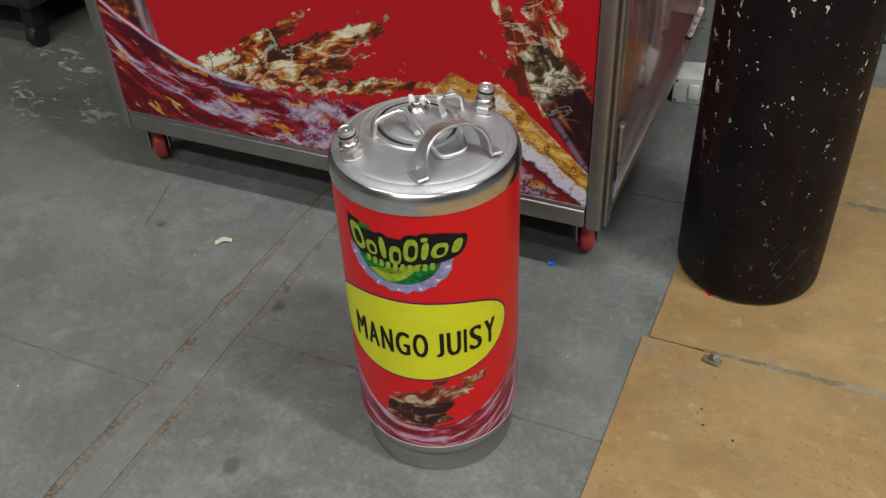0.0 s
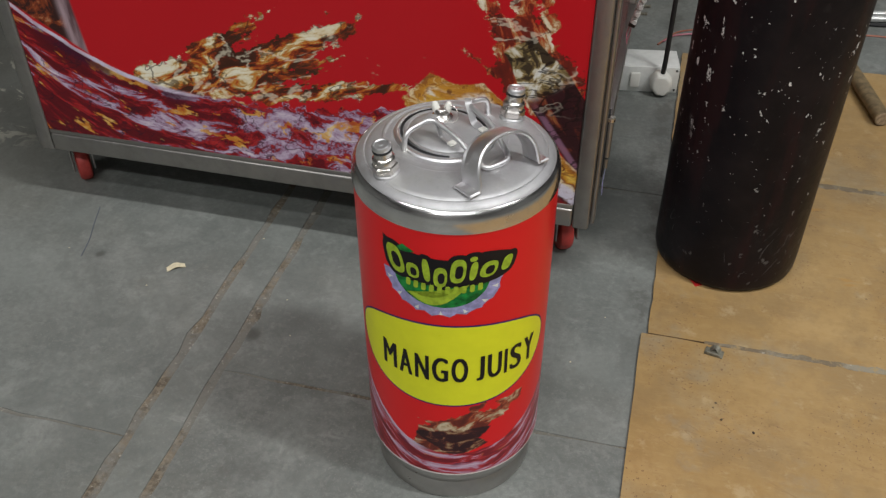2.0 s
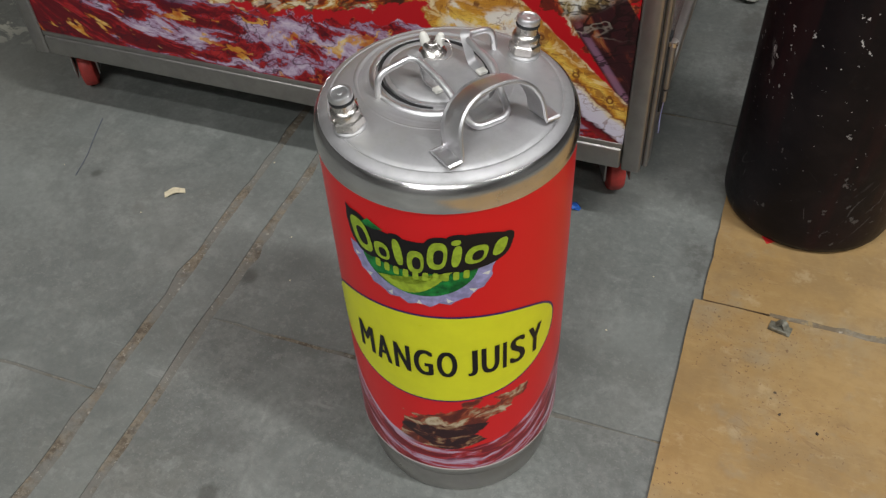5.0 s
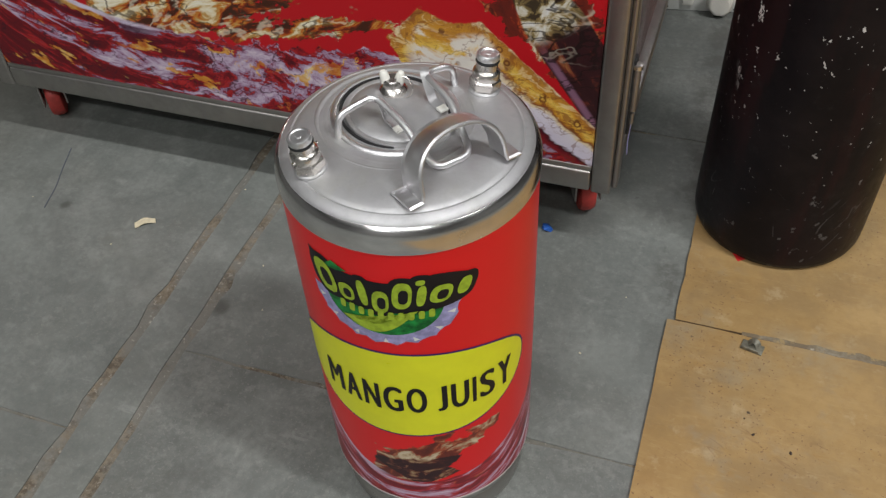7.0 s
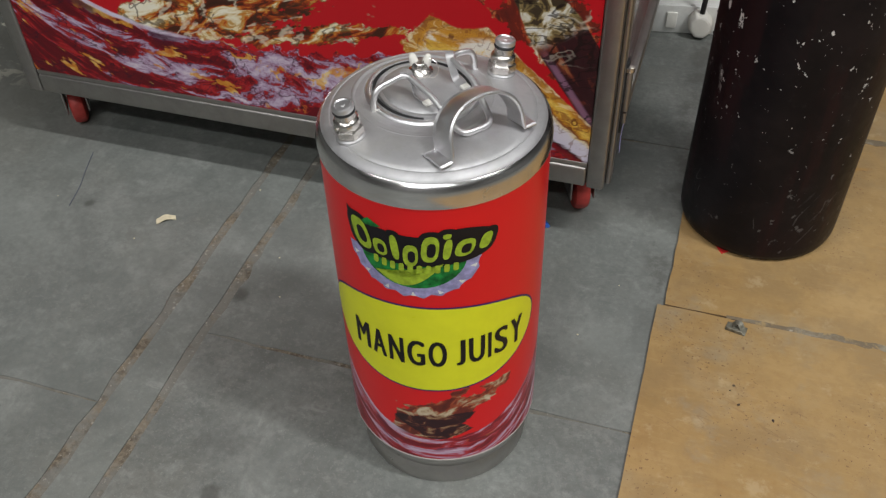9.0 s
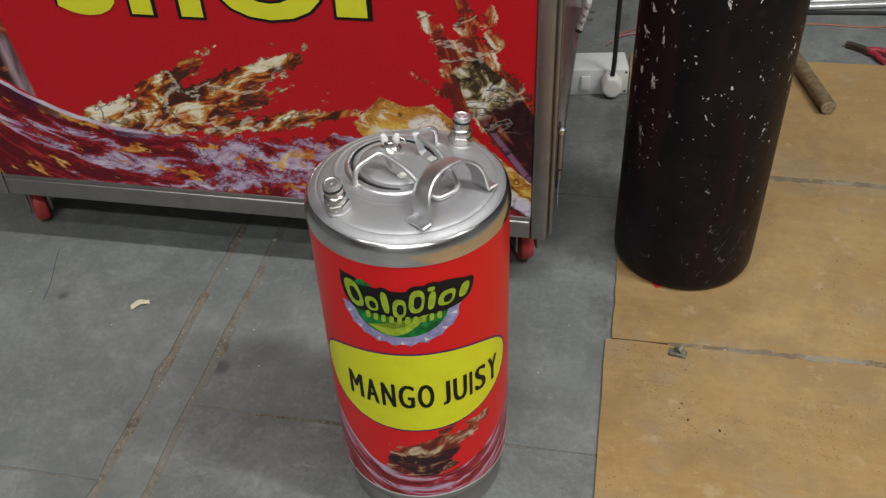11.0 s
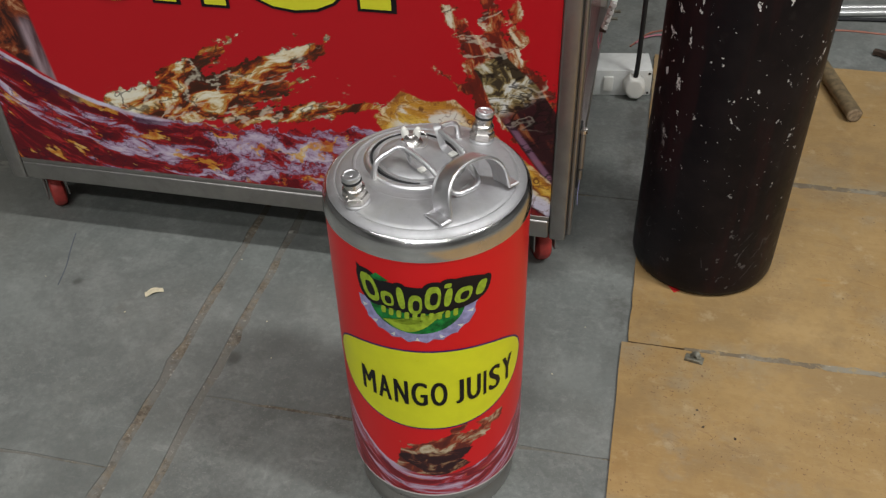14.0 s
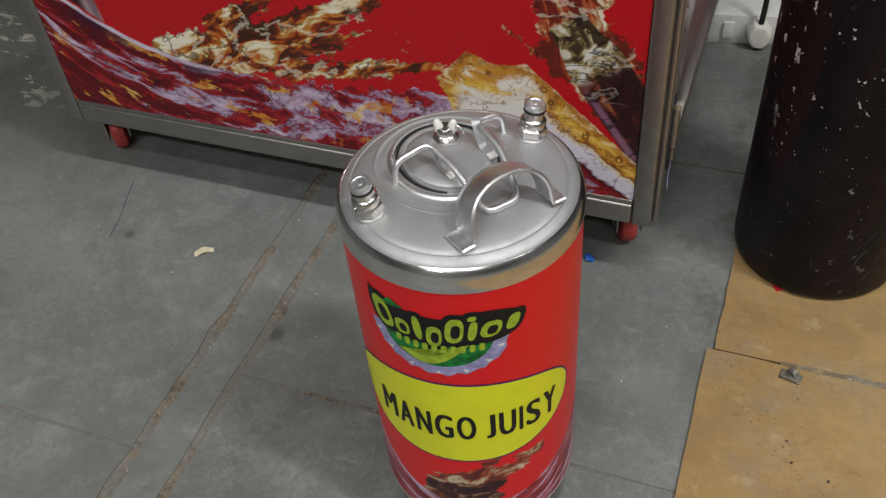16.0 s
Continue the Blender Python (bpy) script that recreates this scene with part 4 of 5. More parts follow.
    row = [(-0.049, 0.388, 0.019, 0.034, -0.25), (-0.029, 0.3795, 0.014, 0.019, -0.1), (-0.0145, 0.3835, 0.0075, 0.029, -0.1), (0.000, 0.3765, 0.014, 0.026, 0.05),
           (0.018, 0.3855, 0.016, 0.031, 0.1), (0.0335, 0.3850, 0.0075, 0.024, 0.15), (0.0335, 0.4005, 0.0075, 0.006, 0.15), (0.0495, 0.3850, 0.018, 0.020, 0.25), (0.069, 0.388, 0.011, 0.018, 0.3)]
    spike = [(c - 0.0650, 0.4130), (c - 0.046, 0.4045), (c - 0.020, 0.4010), (c + 0.010, 0.3995), (c + 0.045, 0.4080), (c + 0.075, 0.4010), (c + 0.080, 0.388), (c + 0.066, 0.372), (c + 0.020, 0.364), (c - 0.028, 0.366), (c - 0.060, 0.376)]
    part("banner", wrap(outline([(p.x, p.y) for p in smooth_path([(x, y, 0) for x, y in spike + spike[:1]], 5)][:-1]), 0.1092), M_BLACK, badge, "black banner of the badge", smooth=False)
    part("leaf", wrap(outline([(c - 0.050, 0.4010), (c - 0.040, 0.4100), (c - 0.026, 0.4035), (c - 0.036, 0.4010)]), 0.1094), M_GREEN, badge, "green leaf shape", smooth=False)
    for i, (x, y, w, h, lean) in enumerate(row):
        part("banner", wrap(blot(c + x, y, w, h, lean, 2.6, 0.0055), 0.1091 + i * 0.00002), M_BLACK, badge, "black blot of the badge", smooth=False)
    for i, (x, y, w, h, lean) in enumerate(row):
        part("stroke", wrap(blot(c + x, y, w, h, lean), 0.1097), M_LIME, badge, "lime bar of the badge", smooth=False)
        if w > 0.012:
            part("stroke_eye", wrap(blot(c + x + 0.001, y - 0.001, w * 0.50, h * 0.54, lean), 0.1099), M_BLACK, badge, smooth=False)
    for i in range(10):
        x = -0.034 + i * 0.0083
        part("small_bar", wrap(blot(c + x, 0.3605 + 0.00016 * (i - 4.5) ** 2, 0.0050, 0.0098, 0.05, 4), 0.1099), M_LIME, badge, "small lime bar of the badge", smooth=False)


def keg():
    k = thing("soda_keg", (KEG[0] + 0.0012, KEG[1], 0), "stainless steel soda keg with red printed label on the floor", "keg")
    k.matrix_world = k.matrix_world @ Matrix.Rotation(radians(0.10), 4, (0.445, -0.895, 0))
    part("skirt", lathe([(0.0950, 0.0), (0.0998, 0.0), (0.1010, 0.004), (0.1010, 0.026), (0.0985, 0.029), (0.0985, 0.031), (0.1010, 0.034), (0.1045, 0.045), (0.1068, 0.054), (0.1068, 0.062), (0.0960, 0.062), (0.0960, 0.0)], 96),
         M_SKIRT, k, "dull steel foot ring")
    part("label_wrap", lathe([(0.1065, 0.056), (0.1082, 0.0565), (0.1086, 0.4308), (0.1070, 0.4312)], 128), M_LABEL, k, "glossy red wrap with printed soda")
    part("top", lathe([(0.1048, 0.4500), (0.1046, 0.4552), (0.1028, 0.4576), (0.1000, 0.4596), (0.0970, 0.4610), (0.0958, 0.4613), (0.0951, 0.4609), (0.0944, 0.4610), (0.0936, 0.4619), (0.0900, 0.4630), (0.0830, 0.4642), (0.0740, 0.4650), (0.06, 0.4652), (0.0, 0.4652)], 128), M_STEEL, k, "satin steel domed top plate")
    part("rim_band", lathe([(0.1076, 0.4306), (0.1094, 0.4316), (0.1100, 0.4350), (0.1101, 0.4400), (0.1097, 0.4450), (0.1086, 0.4500), (0.1066, 0.4542), (0.1043, 0.4562), (0.1034, 0.4558)], 128), M_RIM, k, "polished steel rounded shoulder")
    lid_m = Matrix.Translation(on_top(0.004, -0.022)) @ Matrix.Rotation(math.atan2(E2.y, E2.x), 4, "Z")
    ring_m = Matrix.Translation(E2 * 0.003 - E1 * 0.002 + Vector((0, 0, 0.0012))) @ lid_m
    part("mouth_ring", lathe([(0.0680, -0.0012), (0.0672, 0.0000), (0.0655, 0.0007), (0.0640, 0.0006), (0.0628, 0.0000), (0.0612, 0.0000), (0.0580, 0.0008), (0.0560, 0.0006)], 96, ring_m, (1.04, 0.98)), M_STEEL, k, "pressed step round the mouth")
    part("mouth_roll", lathe([(0.0570, 0.0002), (0.0562, 0.0016), (0.0545, 0.0027), (0.0525, 0.0028), (0.0508, 0.0020), (0.0502, 0.0002)], 96, Matrix.Translation(E2 * -0.001 + E1 * 0.000 + Vector((0, 0, 0.0012))) @ lid_m, (1.0, 0.93)), M_HANDLE, k, "polished roll of the mouth")
    lid = part("lid", lathe([(0.0, 0.0060), (0.034, 0.0064), (0.0405, 0.0060), (0.0425, 0.0045), (0.0440, 0.0050), (0.0468, 0.0048), (0.0478, 0.0020), (0.0478, -0.0002)], 96, lid_m, (1, 0.86)), M_STEEL, k, "oval steel lid")
    part("gasket", lathe([(0.0470, 0.0010), (0.0480, 0.0034), (0.0498, 0.0034), (0.0506, 0.0008)], 96, Matrix.Translation(E2 * -0.003 + E1 * 0.001) @ lid_m, (1, 0.89)), M_RUBBER, lid, "black rubber gasket")
    # relief valve with its two pale tips
    vp = on_top(0.0165, -0.044, 0.0062)
    valve = part("relief_valve", lathe([(0.0, 0.0), (0.0115, 0.0), (0.0120, 0.002), (0.0105, 0.0042), (0.0085, 0.006), (0.0080, 0.011), (0.0065, 0.0125), (0.0, 0.0125)], 32, Matrix.Translation(vp)), M_POLISH, lid, "steel relief valve")
    for sgn in (-1, 1):
        m = Matrix.Translation(vp + Vector((0.0052 * sgn, 0.0012 * sgn, 0.0085))) @ Matrix.Rotation(radians(14 * sgn), 4, "Y")
        part("valve_tip", lathe([(0.0, 0.0), (0.0044, 0.0005), (0.0042, 0.004), (0.0036, 0.0085), (0.0022, 0.0108), (0.0, 0.0114)], 16, m), M_WHITE_RUBBER, valve, "white rubber tip")
    ring = [vp + Vector((0.0105 + 0.0085 * math.cos(a), -0.004 + 0.003 * math.sin(a), 0.008 + 0.0085 * math.sin(a))) for a in (i * math.tau / 22 for i in range(23))]
    part("pull_ring", sweep(ring, circle(0.0006, 6)), M_POLISH, valve, "thin wire ring")
    # bail: bent wire with two legs, clamped under sheet clips
    bail_path = [on_top(-0.049, -0.024, 0.001), on_top(-0.047, -0.024, 0.0225), on_top(-0.012, -0.026, 0.0250), on_top(-0.010, 0.012, 0.0200), on_top(-0.011, 0.058, 0.0045),
                 on_top(0.021, 0.060, 0.0045), on_top(0.0355, 0.012, 0.0200), on_top(0.036, -0.026, 0.0250), on_top(0.063, -0.024, 0.0225), on_top(0.065, -0.024, 0.001)]
    bail = part("bail", wire(bail_path, 0.0029, 10, 0.010), M_HANDLE, lid, "bent steel wire bail")
    for a, sgn in ((-0.012, 1), (0.036, -1)):
        p = [on_top(a - 0.003 * sgn, -0.028, 0.0280), on_top(a + 0.002 * sgn, -0.022, 0.0282), on_top(a + 0.002 * sgn, -0.016, 0.0160), on_top(a + 0.002 * sgn, -0.012, 0.0075), on_top(a + 0.003 * sgn, 0.002, 0.0072)]
        sec = [(-0.0036, -0.0006), (0.0036, -0.0006), (0.0036, 0.0006), (-0.0036, 0.0006)]
        part("clip", sweep(rounded(p, 0.004), sec), M_STEEL, lid, "bent sheet steel clip")
        q = on_top(a + 0.003 * sgn, 0.004, 0.0078)
        part("clip_foot", move(box(-0.0040, 0.0040, -0.0036, 0.0036, -0.001, 0.0018, 0.0008), Matrix.Translation(q) @ Matrix.Rotation(math.atan2(E1.y, E1.x), 4, "Z")), M_WHITE_RUBBER, lid, "pale rubber foot")
    # strap handle: flat band bent over, welded feet
    hp = [on_top(-0.0515, 0.0712, 0.0030), on_top(-0.0395, 0.0708, 0.0032)]
    for i in range(31):
        a = i * math.pi / 30
        hp.append(on_top(-0.0385 * math.copysign(abs(math.cos(a)) ** 0.90, math.cos(a)), 0.0705 - 0.012 * math.sin(a), 0.010 + 0.0325 * abs(math.sin(a)) ** 0.80))
    hp += [on_top(0.0395, 0.0708, 0.0032), on_top(0.0515, 0.0712, 0.0030)]
    sec = [(-0.0130, -0.0004), (-0.0110, -0.0014), (-0.0085, -0.0004), (0.0085, -0.0004), (0.0110, -0.0014), (0.0130, -0.0004), (0.0130, 0.0008), (0.0112, 0.0020), (0.0088, 0.0012), (0.0040, 0.0018), (-0.0040, 0.0018), (-0.0088, 0.0012), (-0.0112, 0.0020), (-0.0130, 0.0008)]
    part("handle", sweep(hp, sec), M_HANDLE, k, "flat steel strap handle", angle=25)
    keg_post(k, -0.0846, -0.0060)
    keg_post(k, 0.0810, -0.0042)
    keg_label(k)


# ---- gas cylinder ----
def gas_cylinder():
    c = thing("gas_cylinder", (-0.047, 1.282, 0.0051), "tall black gas cylinder with chipped paint standing on plywood", "gas cylinder")
    R = 0.1140
    part("foot", lathe([(0.0, 0.010), (0.060, 0.006), (0.095, 0.0), (0.1050, 0.0008), (0.1108, 0.005), (0.1132, 0.013), (0.1139, 0.028), (R, 0.055), (R, 0.0652)], 96), M_CYL, c, "scuffed rounded foot")
    part("body", lathe([(R, 0.065 + i * 0.105) for i in range(11)], 96), M_CYL, c, "black wall with chipped paint")
    part("shoulder", lathe([(R * math.cos(a), 1.115 + 0.13 * math.sin(a)) for a in (i * math.pi / 20 for i in range(9))] + [(0.032, 1.245), (0.0, 1.245)], 96), M_CYL, c)
    part("neck", lathe([(0.032, 1.240), (0.034, 1.243), (0.034, 1.285), (0.030, 1.290), (0.0, 1.290)], 32), M_CYL, c)


floor()
plywood()
cabinet()
keg()
gas_cylinder()


# ---- small things round the machine ----
M_BROWN = plain("brown_wood_rod", (0.22, 0.155, 0.078), 0.7, 0, 0.5, 60)
M_END = plain("pale_rod_end", (0.36, 0.26, 0.16), 0.8, 0, 0.6, 120)
M_RED_GRIP = plain("red_grip", (0.34, 0.025, 0.04), 0.4)
M_IRON = plain("dark_iron", (0.085, 0.055, 0.038), 0.55, 0.4, 0.5)
M_ORANGE = plain("orange_wire", (0.38, 0.14, 0.09), 0.5)
M_PINK = plain("pink_wire", (0.55, 0.20, 0.25), 0.5)
M_BLUE = plain("blue_film", (0.03, 0.14, 0.55), 0.3)
M_RED = plain("red_paper", (0.60, 0.02, 0.02), 0.5)
M_PALE = plain("pale_wood_chip", (0.68, 0.60, 0.42), 0.7, 0, 0.2, 200)
M_ZINC = plain("grey_zinc", (0.23, 0.215, 0.165), 0.5, 0.3, 0.5, 200)
M_BAR = plain("bright_bar_steel", (0.66, 0.66, 0.64), 0.34, 0.6, 0.15, 25)
M_SCREW = plain("dark_screw", (0.05, 0.045, 0.04), 0.5, 0.6)


def switch_box():
    """White surface box with a rocker switch and a plugged-in top; its front looks to -y."""
    b = thing("switch_box", (-0.213, 1.795, 0), "white plastic switch box with a plugged-in cable on the floor", "switch box", turn=9)
    part("base_box", box(-0.073, 0.062, 0.004, 0.078, 0.0, 0.060, 0.003, 3), M_WHITE, b)
    plate = part("face_plate", box(-0.072, 0.061, -0.002, 0.0038, 0.001, 0.0595, 0.0015), M_WHITE, b)
    for x in (-0.066, 0.055):
        for z in (0.008, 0.053):
            part("screw", move(lathe([(0.0, 0.0), (0.0026, 0.0), (0.0026, 0.001), (0.0, 0.0014)], 10), Matrix.Translation((x, -0.002, z)) @ Matrix.Rotation(radians(90), 4, "X")), M_SCREW, plate)
    part("rocker_switch", box(-0.040, -0.020, -0.0075, -0.002, 0.014, 0.047, 0.002), M_WHITE_RUBBER, b, "white rocker switch")
    bm = lathe([(0.0, 0.0), (0.021, 0.0), (0.0225, 0.004), (0.0215, 0.018), (0.017, 0.026), (0.0, 0.028)], 8)
    move(bm, Matrix.Translation((0.024, -0.002, 0.029)) @ Matrix.Rotation(radians(90), 4, "X") @ Matrix.Rotation(radians(22.5), 4, "Z") @ Matrix.Diagonal((1.08, 1.32, 1, 1)))
    bmesh.ops.bevel(bm, geom=bm.edges[:], offset=0.0015, segments=2, affect="EDGES")
    plug = part("plug", bm, M_WHITE_RUBBER, b, "white plug")
    part("cable", wire([(0.024, -0.018, 0.055), (0.0255, -0.017, 0.085), (0.0265, -0.012, 0.14), (0.027, -0.006, 0.24), (0.026, 0.0, 0.40), (0.02, 0.02, 0.62), (-0.01, 0.05, 0.80), (-0.06, 0.06, 0.90)], 0.0052, 10), M_RUBBER, plug, "black cable")


def terminal_strip():
    """Row of screw terminals that hangs by its wires beside the cabinet."""
    x, y = -0.262, 1.750
    t = thing("terminal_strip", (x, y, 0), "white terminal strip hanging on pink wires beside the cabinet", "connector")
    lean = Matrix.Translation((0, 0, 0.170)) @ Matrix.Rotation(radians(15), 4, "Y") @ Matrix.Translation((0, 0, -0.170))
    for i in range(4):
        z = 0.174 + i * 0.0165
        blk = part("terminal", move(join(box(-0.0060, 0.0060, -0.007, 0.007, z, z + 0.0135, 0.002), lathe([(0.0, 0), (0.0045, 0), (0.0045, 0.006), (0.0, 0.006)], 10, Matrix.Translation((0.002, -0.008, z + 0.007)) @ Matrix.Rotation(radians(90), 4, "X"))), lean), M_WHITE, t, smooth=True)
        if i in (1, 2):
            part("screw", move(lathe([(0.0, 0), (0.0030, 0), (0.0034, 0.014), (0.0, 0.014)], 10, Matrix.Translation((0.0055, -0.002, z + 0.007)) @ Matrix.Rotation(radians(70), 4, "Y")), lean), M_ZINC, blk)
    part("end_block", move(box(-0.007, 0.007, -0.006, 0.006, 0.166, 0.172, 0.0015), lean), M_IRON, t, "dark end block")
    for i, m in enumerate((M_PINK, M_WHITE, M_PINK)):
        part("wire", wire([(0.012 + 0.004 * i, 0, 0.236), (0.012 + 0.004 * i, 0.004, 0.32), (0.002 + 0.002 * i, 0.01 * i, 0.55), (-0.010, 0.0, 0.80)], 0.0013, 6), m, t)
    part("wire", wire([(-0.004, 0, 0.168), (-0.008, -0.003, 0.150), (-0.005, -0.004, 0.130)], 0.0012, 6), M_PINK, t)
    part("wire", wire([(-0.001, 0, 0.168), (-0.003, 0.003, 0.145), (-0.007, 0.004, 0.128)], 0.0012, 6), M_PINK, t)


def rod():
    r = thing("wooden_rod", (0.252, 1.760, 0.0051), "short brown wooden rod lying on plywood", "rod")
    d = Vector((-0.21, 0.978, 0)).normalized()
    path = [Vector((0, 0, 0.0160)) + d * (i * 0.03) for i in range(11)]
    sec = [(0.0155 * (1 + 0.05 * math.sin(3 * a)) * math.cos(a), 0.0155 * (1 + 0.04 * math.cos(2 * a)) * math.sin(a)) for a in (i * math.tau / 18 for i in range(18))]
    part("shaft", sweep(path, sec), M_BROWN, r)
    q = (-d).to_track_quat("Z", "Y").to_matrix().to_4x4()
    part("cut_end", lathe([(0.0, 0.0016), (0.006, 0.0010), (0.0125, 0.0018), (0.0145, 0.0002)], 18, Matrix.Translation(path[0]) @ q), M_END, r, "pale cut end")


def pliers():
    p = thing("pliers", (0.372, 2.055, 0.0), "pair of pliers with red grips on the floor", "pliers")
    part("jaw", sweep([Vector((-0.036, 0.024, 0.008)), Vector((-0.02, 0.014, 0.009)), Vector((-0.004, 0.002, 0.009)), Vector((0.010, -0.012, 0.008))],
                      [(-0.008, -0.005), (-0.004, -0.006), (0.004, -0.006), (0.008, -0.005), (0.008, 0.004), (0.004, 0.006), (-0.004, 0.006), (-0.008, 0.004)]), M_IRON, p, "dark steel jaws")
    for pts in ([(0.008, -0.012, 0.009), (0.020, -0.030, 0.011), (0.024, -0.044, 0.010), (0.034, -0.060, 0.009)], [(0.002, -0.004, 0.009), (0.024, -0.006, 0.012), (0.048, -0.018, 0.011), (0.070, -0.036, 0.009)]):
        part("grip", sweep(smooth_path(pts), [(0.0072 * math.cos(a), 0.0060 * math.sin(a)) for a in (i * math.tau / 12 for i in range(12))]), M_RED_GRIP, p, "red plastic grip")
    part("lead", wire([(0.070, -0.036, 0.009), (0.10, -0.05, 0.004), (0.15, -0.055, 0.003), (0.24, -0.04, 0.003)], 0.0022, 6), M_PINK, p, "thin pink lead")


def bars():
    d = Vector((0.98, 0.19, 0)).normalized()
    for y, w, h, m, lab in ((2.306, 0.0065, 0.013, M_BAR, "thin bright steel bar lying on the floor"), (2.274, 0.0085, 0.016, M_BAR, "bright steel tube lying on the floor")):
        b = sweep([Vector((0.12, y - 0.035, h / 2 + 0.0005)) + d * (i * 0.17) for i in range(9)], [(w * 1.15 * math.cos(a), h / 2 * math.sin(a)) for a in (i * math.tau / 16 for i in range(16))])
        tagged(link("steel_bar", b, m), lab, "steel bar", "steel bars on the floor")
    tagged(link("loose_wire", wire([(0.15, 2.16, 0.002), (0.28, 2.187, 0.002), (0.40, 2.183, 0.002), (0.52, 2.205, 0.002), (0.75, 2.19, 0.002)], 0.0024, 6), M_ORANGE), "orange wire lying loose on the floor", "wire")
    tagged(link("loose_wire", wire([(-0.206, 2.02, 0.002), (-0.188, 2.055, 0.002), (-0.16, 2.10, 0.002), (-0.10, 2.125, 0.002), (-0.03, 2.115, 0.002)], 0.0022, 6), M_ORANGE), "orange wire lying loose on the floor", "wire")
    tagged(link("loose_wire", wire([(-0.195, 2.03, 0.0065), (-0.170, 2.07, 0.0051), (-0.12, 2.09, 0.0051), (-0.04, 2.10, 0.0051)], 0.0020, 6), M_PINK), "pink wire lying loose on the floor", "wire")
    tagged(link("loose_wire", wire([(0.06, 2.212, 0.005), (0.30, 2.246, 0.005), (0.50, 2.262, 0.005), (0.75, 2.270, 0.005), (1.05, 2.33, 0.005)], 0.0048, 8), M_RUBBER), "black cable lying loose beside the steel bars", "cable")
    tagged(link("black_plug", join(lathe([(0.0, 0), (0.012, 0), (0.014, 0.004), (0.014, 0.034), (0.010, 0.040), (0.0, 0.040)], 16, Matrix.Translation((-0.200, 2.352, 0.0142)) @ Matrix.Rotation(radians(90), 4, "Y"))), M_RUBBER), "small black plug lying on the floor", "plug")


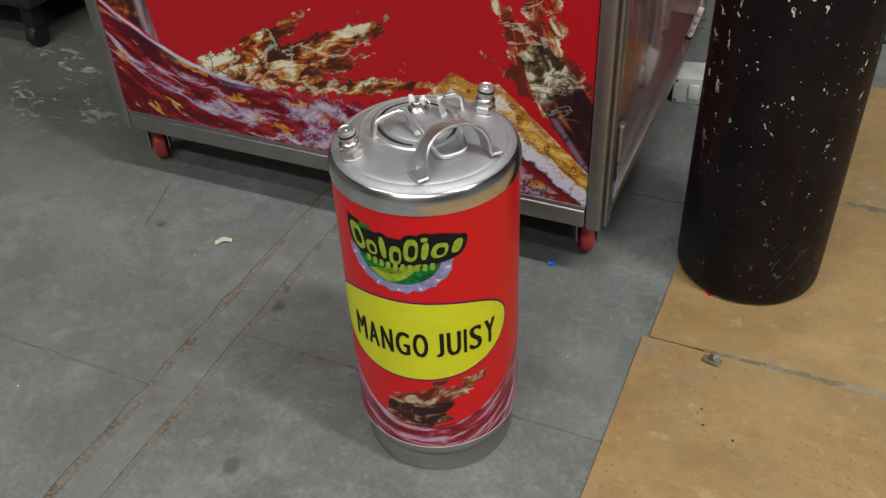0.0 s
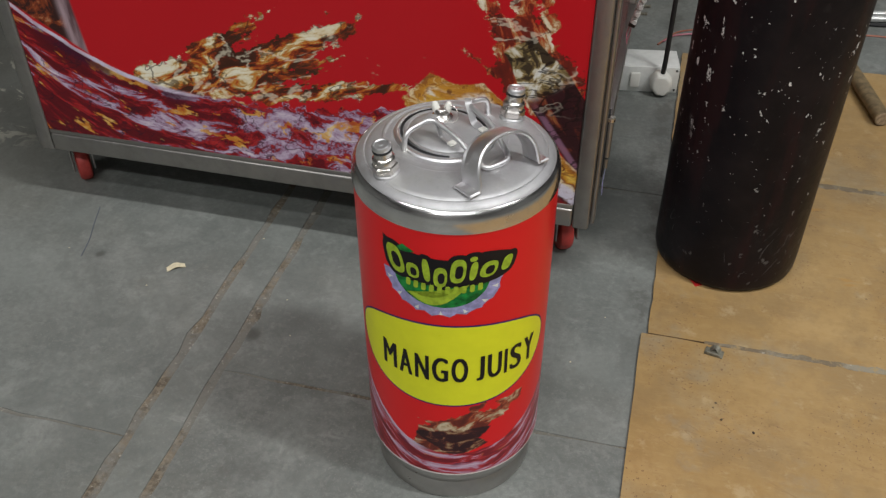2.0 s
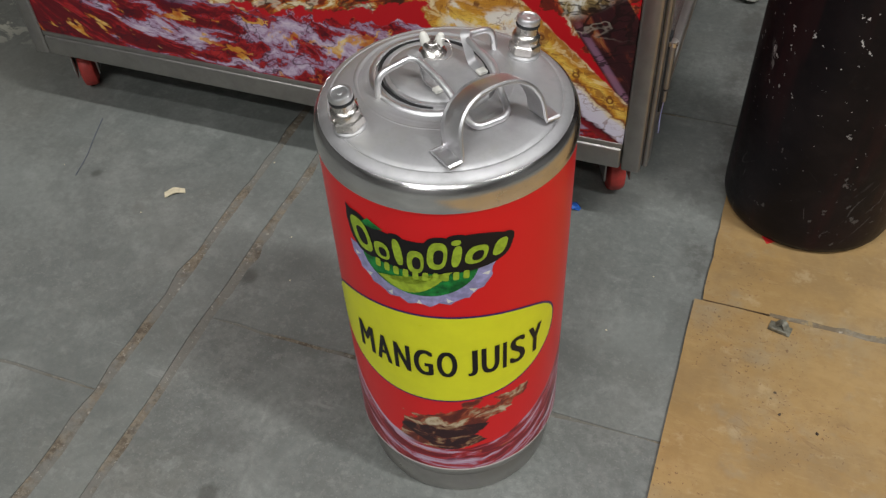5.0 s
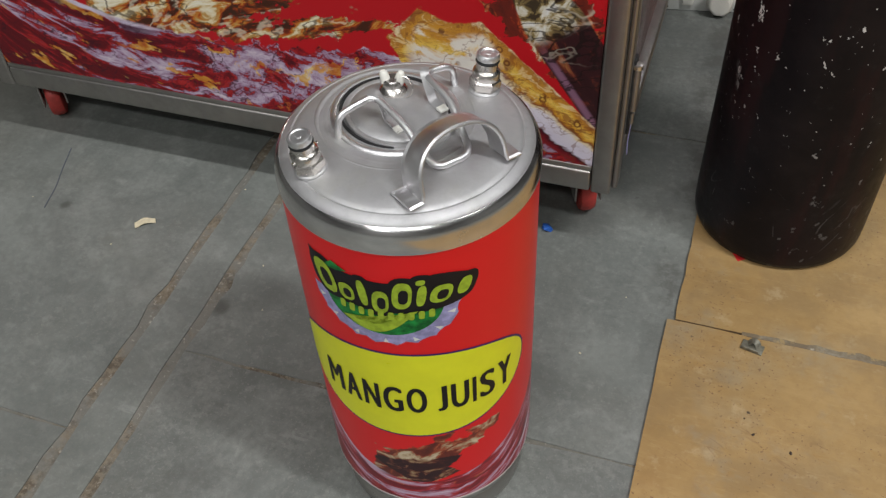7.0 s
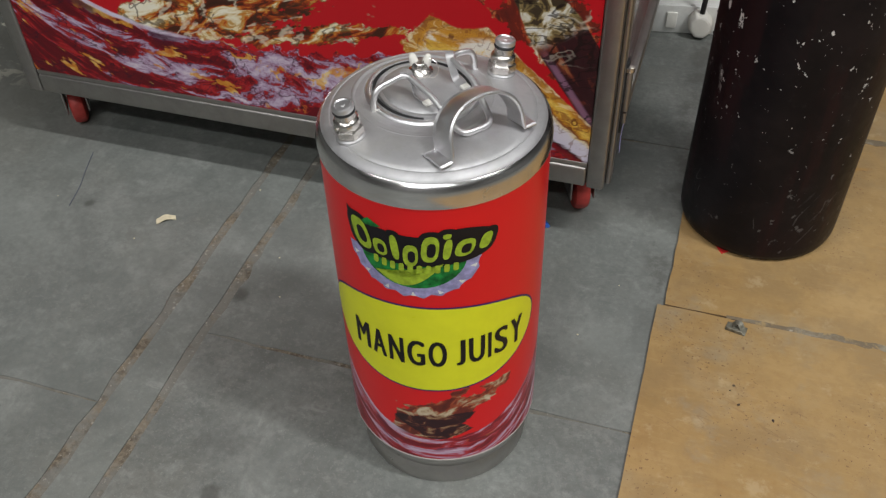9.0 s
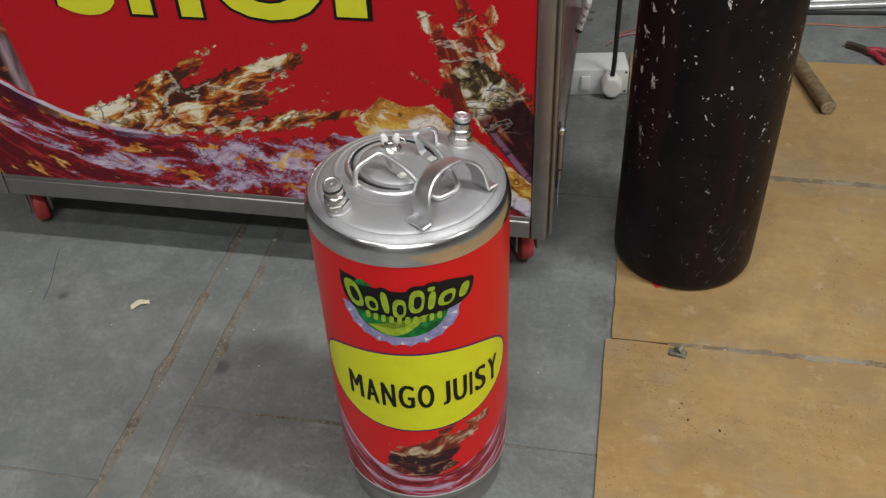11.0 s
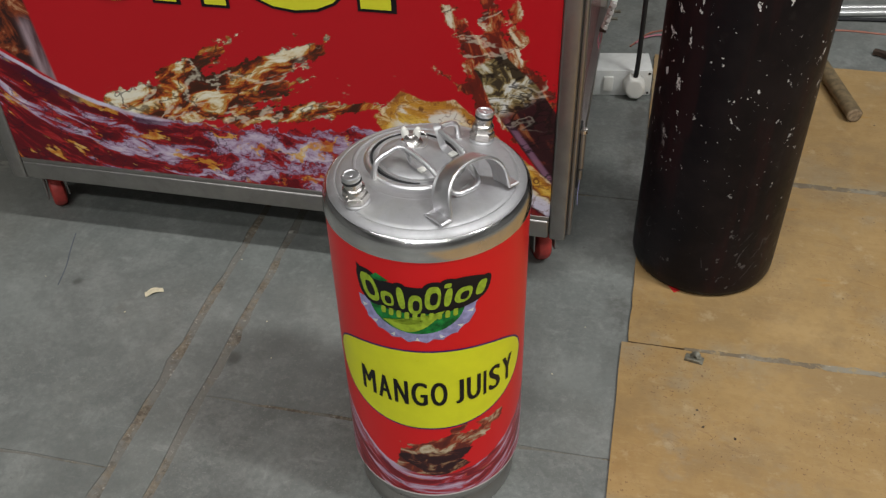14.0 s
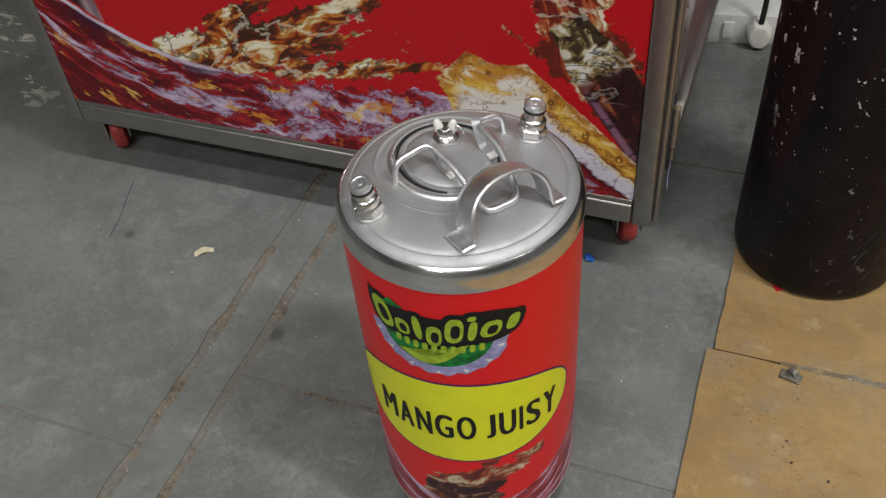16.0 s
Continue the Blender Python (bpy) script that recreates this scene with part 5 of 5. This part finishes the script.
def scraps():
    # curled shaving
    bm = bmesh.new()
    rows = []
    for i in range(9):
        t = i / 8
        x = -0.015 + 0.030 * t
        z = 0.0006 + 0.0035 * math.sin(math.pi * t) ** 2
        y = 0.003 * math.sin(2.4 * t)
        rows.append([bm.verts.new((x, y + s * (0.0048 + 0.0008 * math.sin(5 * t)), z + up)) for s, up in ((-1, 0), (1, 0.0012), (1, 0.0024), (-1, 0.0012))])
    for a, b in zip(rows, rows[1:]):
        for j in range(4):
            bm.faces.new((a[j], a[(j + 1) % 4], b[(j + 1) % 4], b[j]))
    bm.faces.new(rows[0])
    bm.faces.new(rows[-1])
    chip = link("wood_chip", bm, M_PALE)
    chip.matrix_world = pose(-0.918, 1.016, 0, 0, 0, 32)
    tagged(chip, "pale curled wood chip on the grey floor", "wood chip")
    # crumpled scrap of blue film
    bm = bmesh.new()
    bmesh.ops.create_icosphere(bm, subdivisions=2, radius=0.010)
    rng = random.Random(8)
    for v in bm.verts:
        v.co = (v.co.x * rng.uniform(0.5, 1.2), v.co.y * rng.uniform(0.4, 1.0), max(0.0, v.co.z * rng.uniform(0.2, 0.7) + 0.003))
    scrap = link("film_scrap", bm, M_BLUE, smooth=False)
    scrap.matrix_world = pose(-0.352, 1.168, 0.0005, 0, 0, -30)
    tagged(scrap, "crumpled scrap of blue film on the floor", "scrap")
    tape = link("paper_scrap", slab_flat(outline([(-0.036, 0.022), (-0.008, -0.026), (0.040, 0.010), (0.012, 0.030)]), 0.0003), M_RED, smooth=False)
    tape.matrix_world = pose(-0.080, 1.199, 0.0052, 0, 0, 0)
    tagged(tape, "red paper scrap under the black gas cylinder", "scrap")
    # bent metal clip on the near sheet
    clip = thing("metal_clip", (-0.056, 1.030, 0.0051), "small bent grey metal clip on the plywood", "clip", turn=-12)
    part("plate", join(box(-0.013, 0.014, -0.008, 0.007, 0.0, 0.0025, 0.0008), box(-0.011, 0.010, -0.0085, -0.005, 0.002, 0.006, 0.001)), M_ZINC, clip)
    part("tongue", sweep(smooth_path([(-0.006, 0.002, 0.002), (-0.001, 0.004, 0.008), (0.004, 0.003, 0.008), (0.008, 0.000, 0.003)]), [(-0.004, -0.0006), (0.004, -0.0006), (0.004, 0.0006), (-0.004, 0.0006)]), M_ZINC, clip)
    # grey filler pressed into the gaps between the sheets, with uneven smears beside them
    rng = random.Random(31)
    k = Mat("grey_filler", 0.9)
    fill = k.noise(60, 5, 0.7)
    c = k.mix(k.noise(14, 5, 0.7).step(0.42, 0.58), (0.165, 0.125, 0.080), (0.26, 0.225, 0.165))
    c = k.mix(fill.step(0.54, 0.64) * 0.75, c, (0.36, 0.25, 0.11))
    c = k.mix(k.noise(22, 4, 0.7).step(0.60, 0.66) * 0.8, c, (0.55, 0.50, 0.41))
    k.colour(c).bump(fill, 0.002, 0.7)
    filler = k.m
    for x0, y_low, y_high, slope in ((-0.07, 1.0462, 1.0510, 0.0113), (-0.149, 1.5085, 1.5205, 0.0)):
        bm = bmesh.new()
        rows = []
        for i in range(90):
            x = x0 + i * 0.0128
            grow = min(1.0, (x - x0) / 0.12)
            a = y_low - grow * max(0.0, rng.gauss(0.0006, 0.0016))
            b = y_high + slope * (x + 0.153) + grow * max(0.0, rng.gauss(0.0006, 0.0020))
            rows.append([bm.verts.new((x, a, 0.0053)), bm.verts.new((x, b, 0.0053)), bm.verts.new((x, b - 0.0008, 0.0012)), bm.verts.new((x, a + 0.0008, 0.0012))])
        for a, b in zip(rows, rows[1:]):
            for j in range(4):
                bm.faces.new((a[j], a[(j + 1) % 4], b[(j + 1) % 4], b[j]))
        bm.faces.new(rows[0])
        bm.faces.new(rows[-1])
        tagged(link("gap_filler", bm, filler, smooth=False), "grey filler smeared along a gap between plywood sheets", "filler", "filler between the sheets")
    # crumbs on the sheets and the floor
    rng = random.Random(21)
    for i in range(34):
        bm = bmesh.new()
        bmesh.ops.create_icosphere(bm, subdivisions=1, radius=1)
        s = rng.choice((0.0008, 0.0010, 0.0013, 0.0018))
        for v in bm.verts:
            v.co = (v.co.x * s * rng.uniform(0.7, 1.8), v.co.y * s * rng.uniform(0.6, 1.2), max(-0.3 * s, v.co.z * s * 0.6))
        on_ply = i < 24
        x, y = (rng.uniform(-0.13, 0.35), rng.uniform(0.60, 1.42)) if on_ply else (rng.uniform(-1.3, -0.2), rng.uniform(0.5, 1.15))
        if math.hypot(x - KEG[0], y - KEG[1]) < 0.13 or math.hypot(x + 0.047, y - 1.282) < 0.13 or 1.03 < y < 1.07:
            bm.free()
            continue
        c = link("crumb", bm, M_IRON if on_ply else M_PALE, smooth=False)
        c.matrix_world = pose(x, y, (0.0051 if on_ply else 0.0) + 0.3 * s, 0, 0, rng.uniform(0, 360))
        tagged(c, "tiny dark crumb lying on the plywood" if on_ply else "tiny pale crumb lying on the floor", "crumb", "crumbs")
    mark = link("chalk_mark", sweep(smooth_path([(-1.129, 1.137, 0.0006), (-1.113, 1.09, 0.0006), (-1.098, 1.05, 0.0006), (-1.087, 1.005, 0.0006)]), [(-0.0006, -0.0004), (0.0006, -0.0004), (0.0006, 0.0004), (-0.0006, 0.0004)]), plain("blue_chalk", (0.125, 0.132, 0.165), 0.9))
    tagged(mark, "thin blue chalk line drawn on the floor", "mark")


def dark_trolley():
    """Low dark trolley in the shade past the far end of the cabinet."""
    t = thing("dark_trolley", (-2.20, 1.96, 0), "low black trolley on black casters in the shade", "trolley")
    part("deck", box(-0.55, 0.62, -0.10, 0.6, 0.13, 0.55, 0.01), M_RUBBER, t)
    for x, y in ((0.37, -0.42), (0.22, -0.22), (-0.4, 0.5), (0.5, 0.5)):
        leg = part("leg", box(x - 0.018, x + 0.018, y - 0.018, y + 0.018, 0.05, 0.145, 0.004), M_RUBBER, t)
        part("wheel", lathe([(0.0, -0.014), (0.026, -0.014), (0.030, -0.009), (0.030, 0.009), (0.026, 0.014), (0.0, 0.014)], 24, Matrix.Translation((x, y, 0.030)) @ Matrix.Rotation(radians(90), 4, "Y")), M_RUBBER, leg)
    part("bumper", box(-0.30, 0.42, -0.46, -0.10, 0.115, 0.15, 0.006), M_RUBBER, t)


switch_box()
terminal_strip()
rod()
pliers()
bars()
scraps()
dark_trolley()
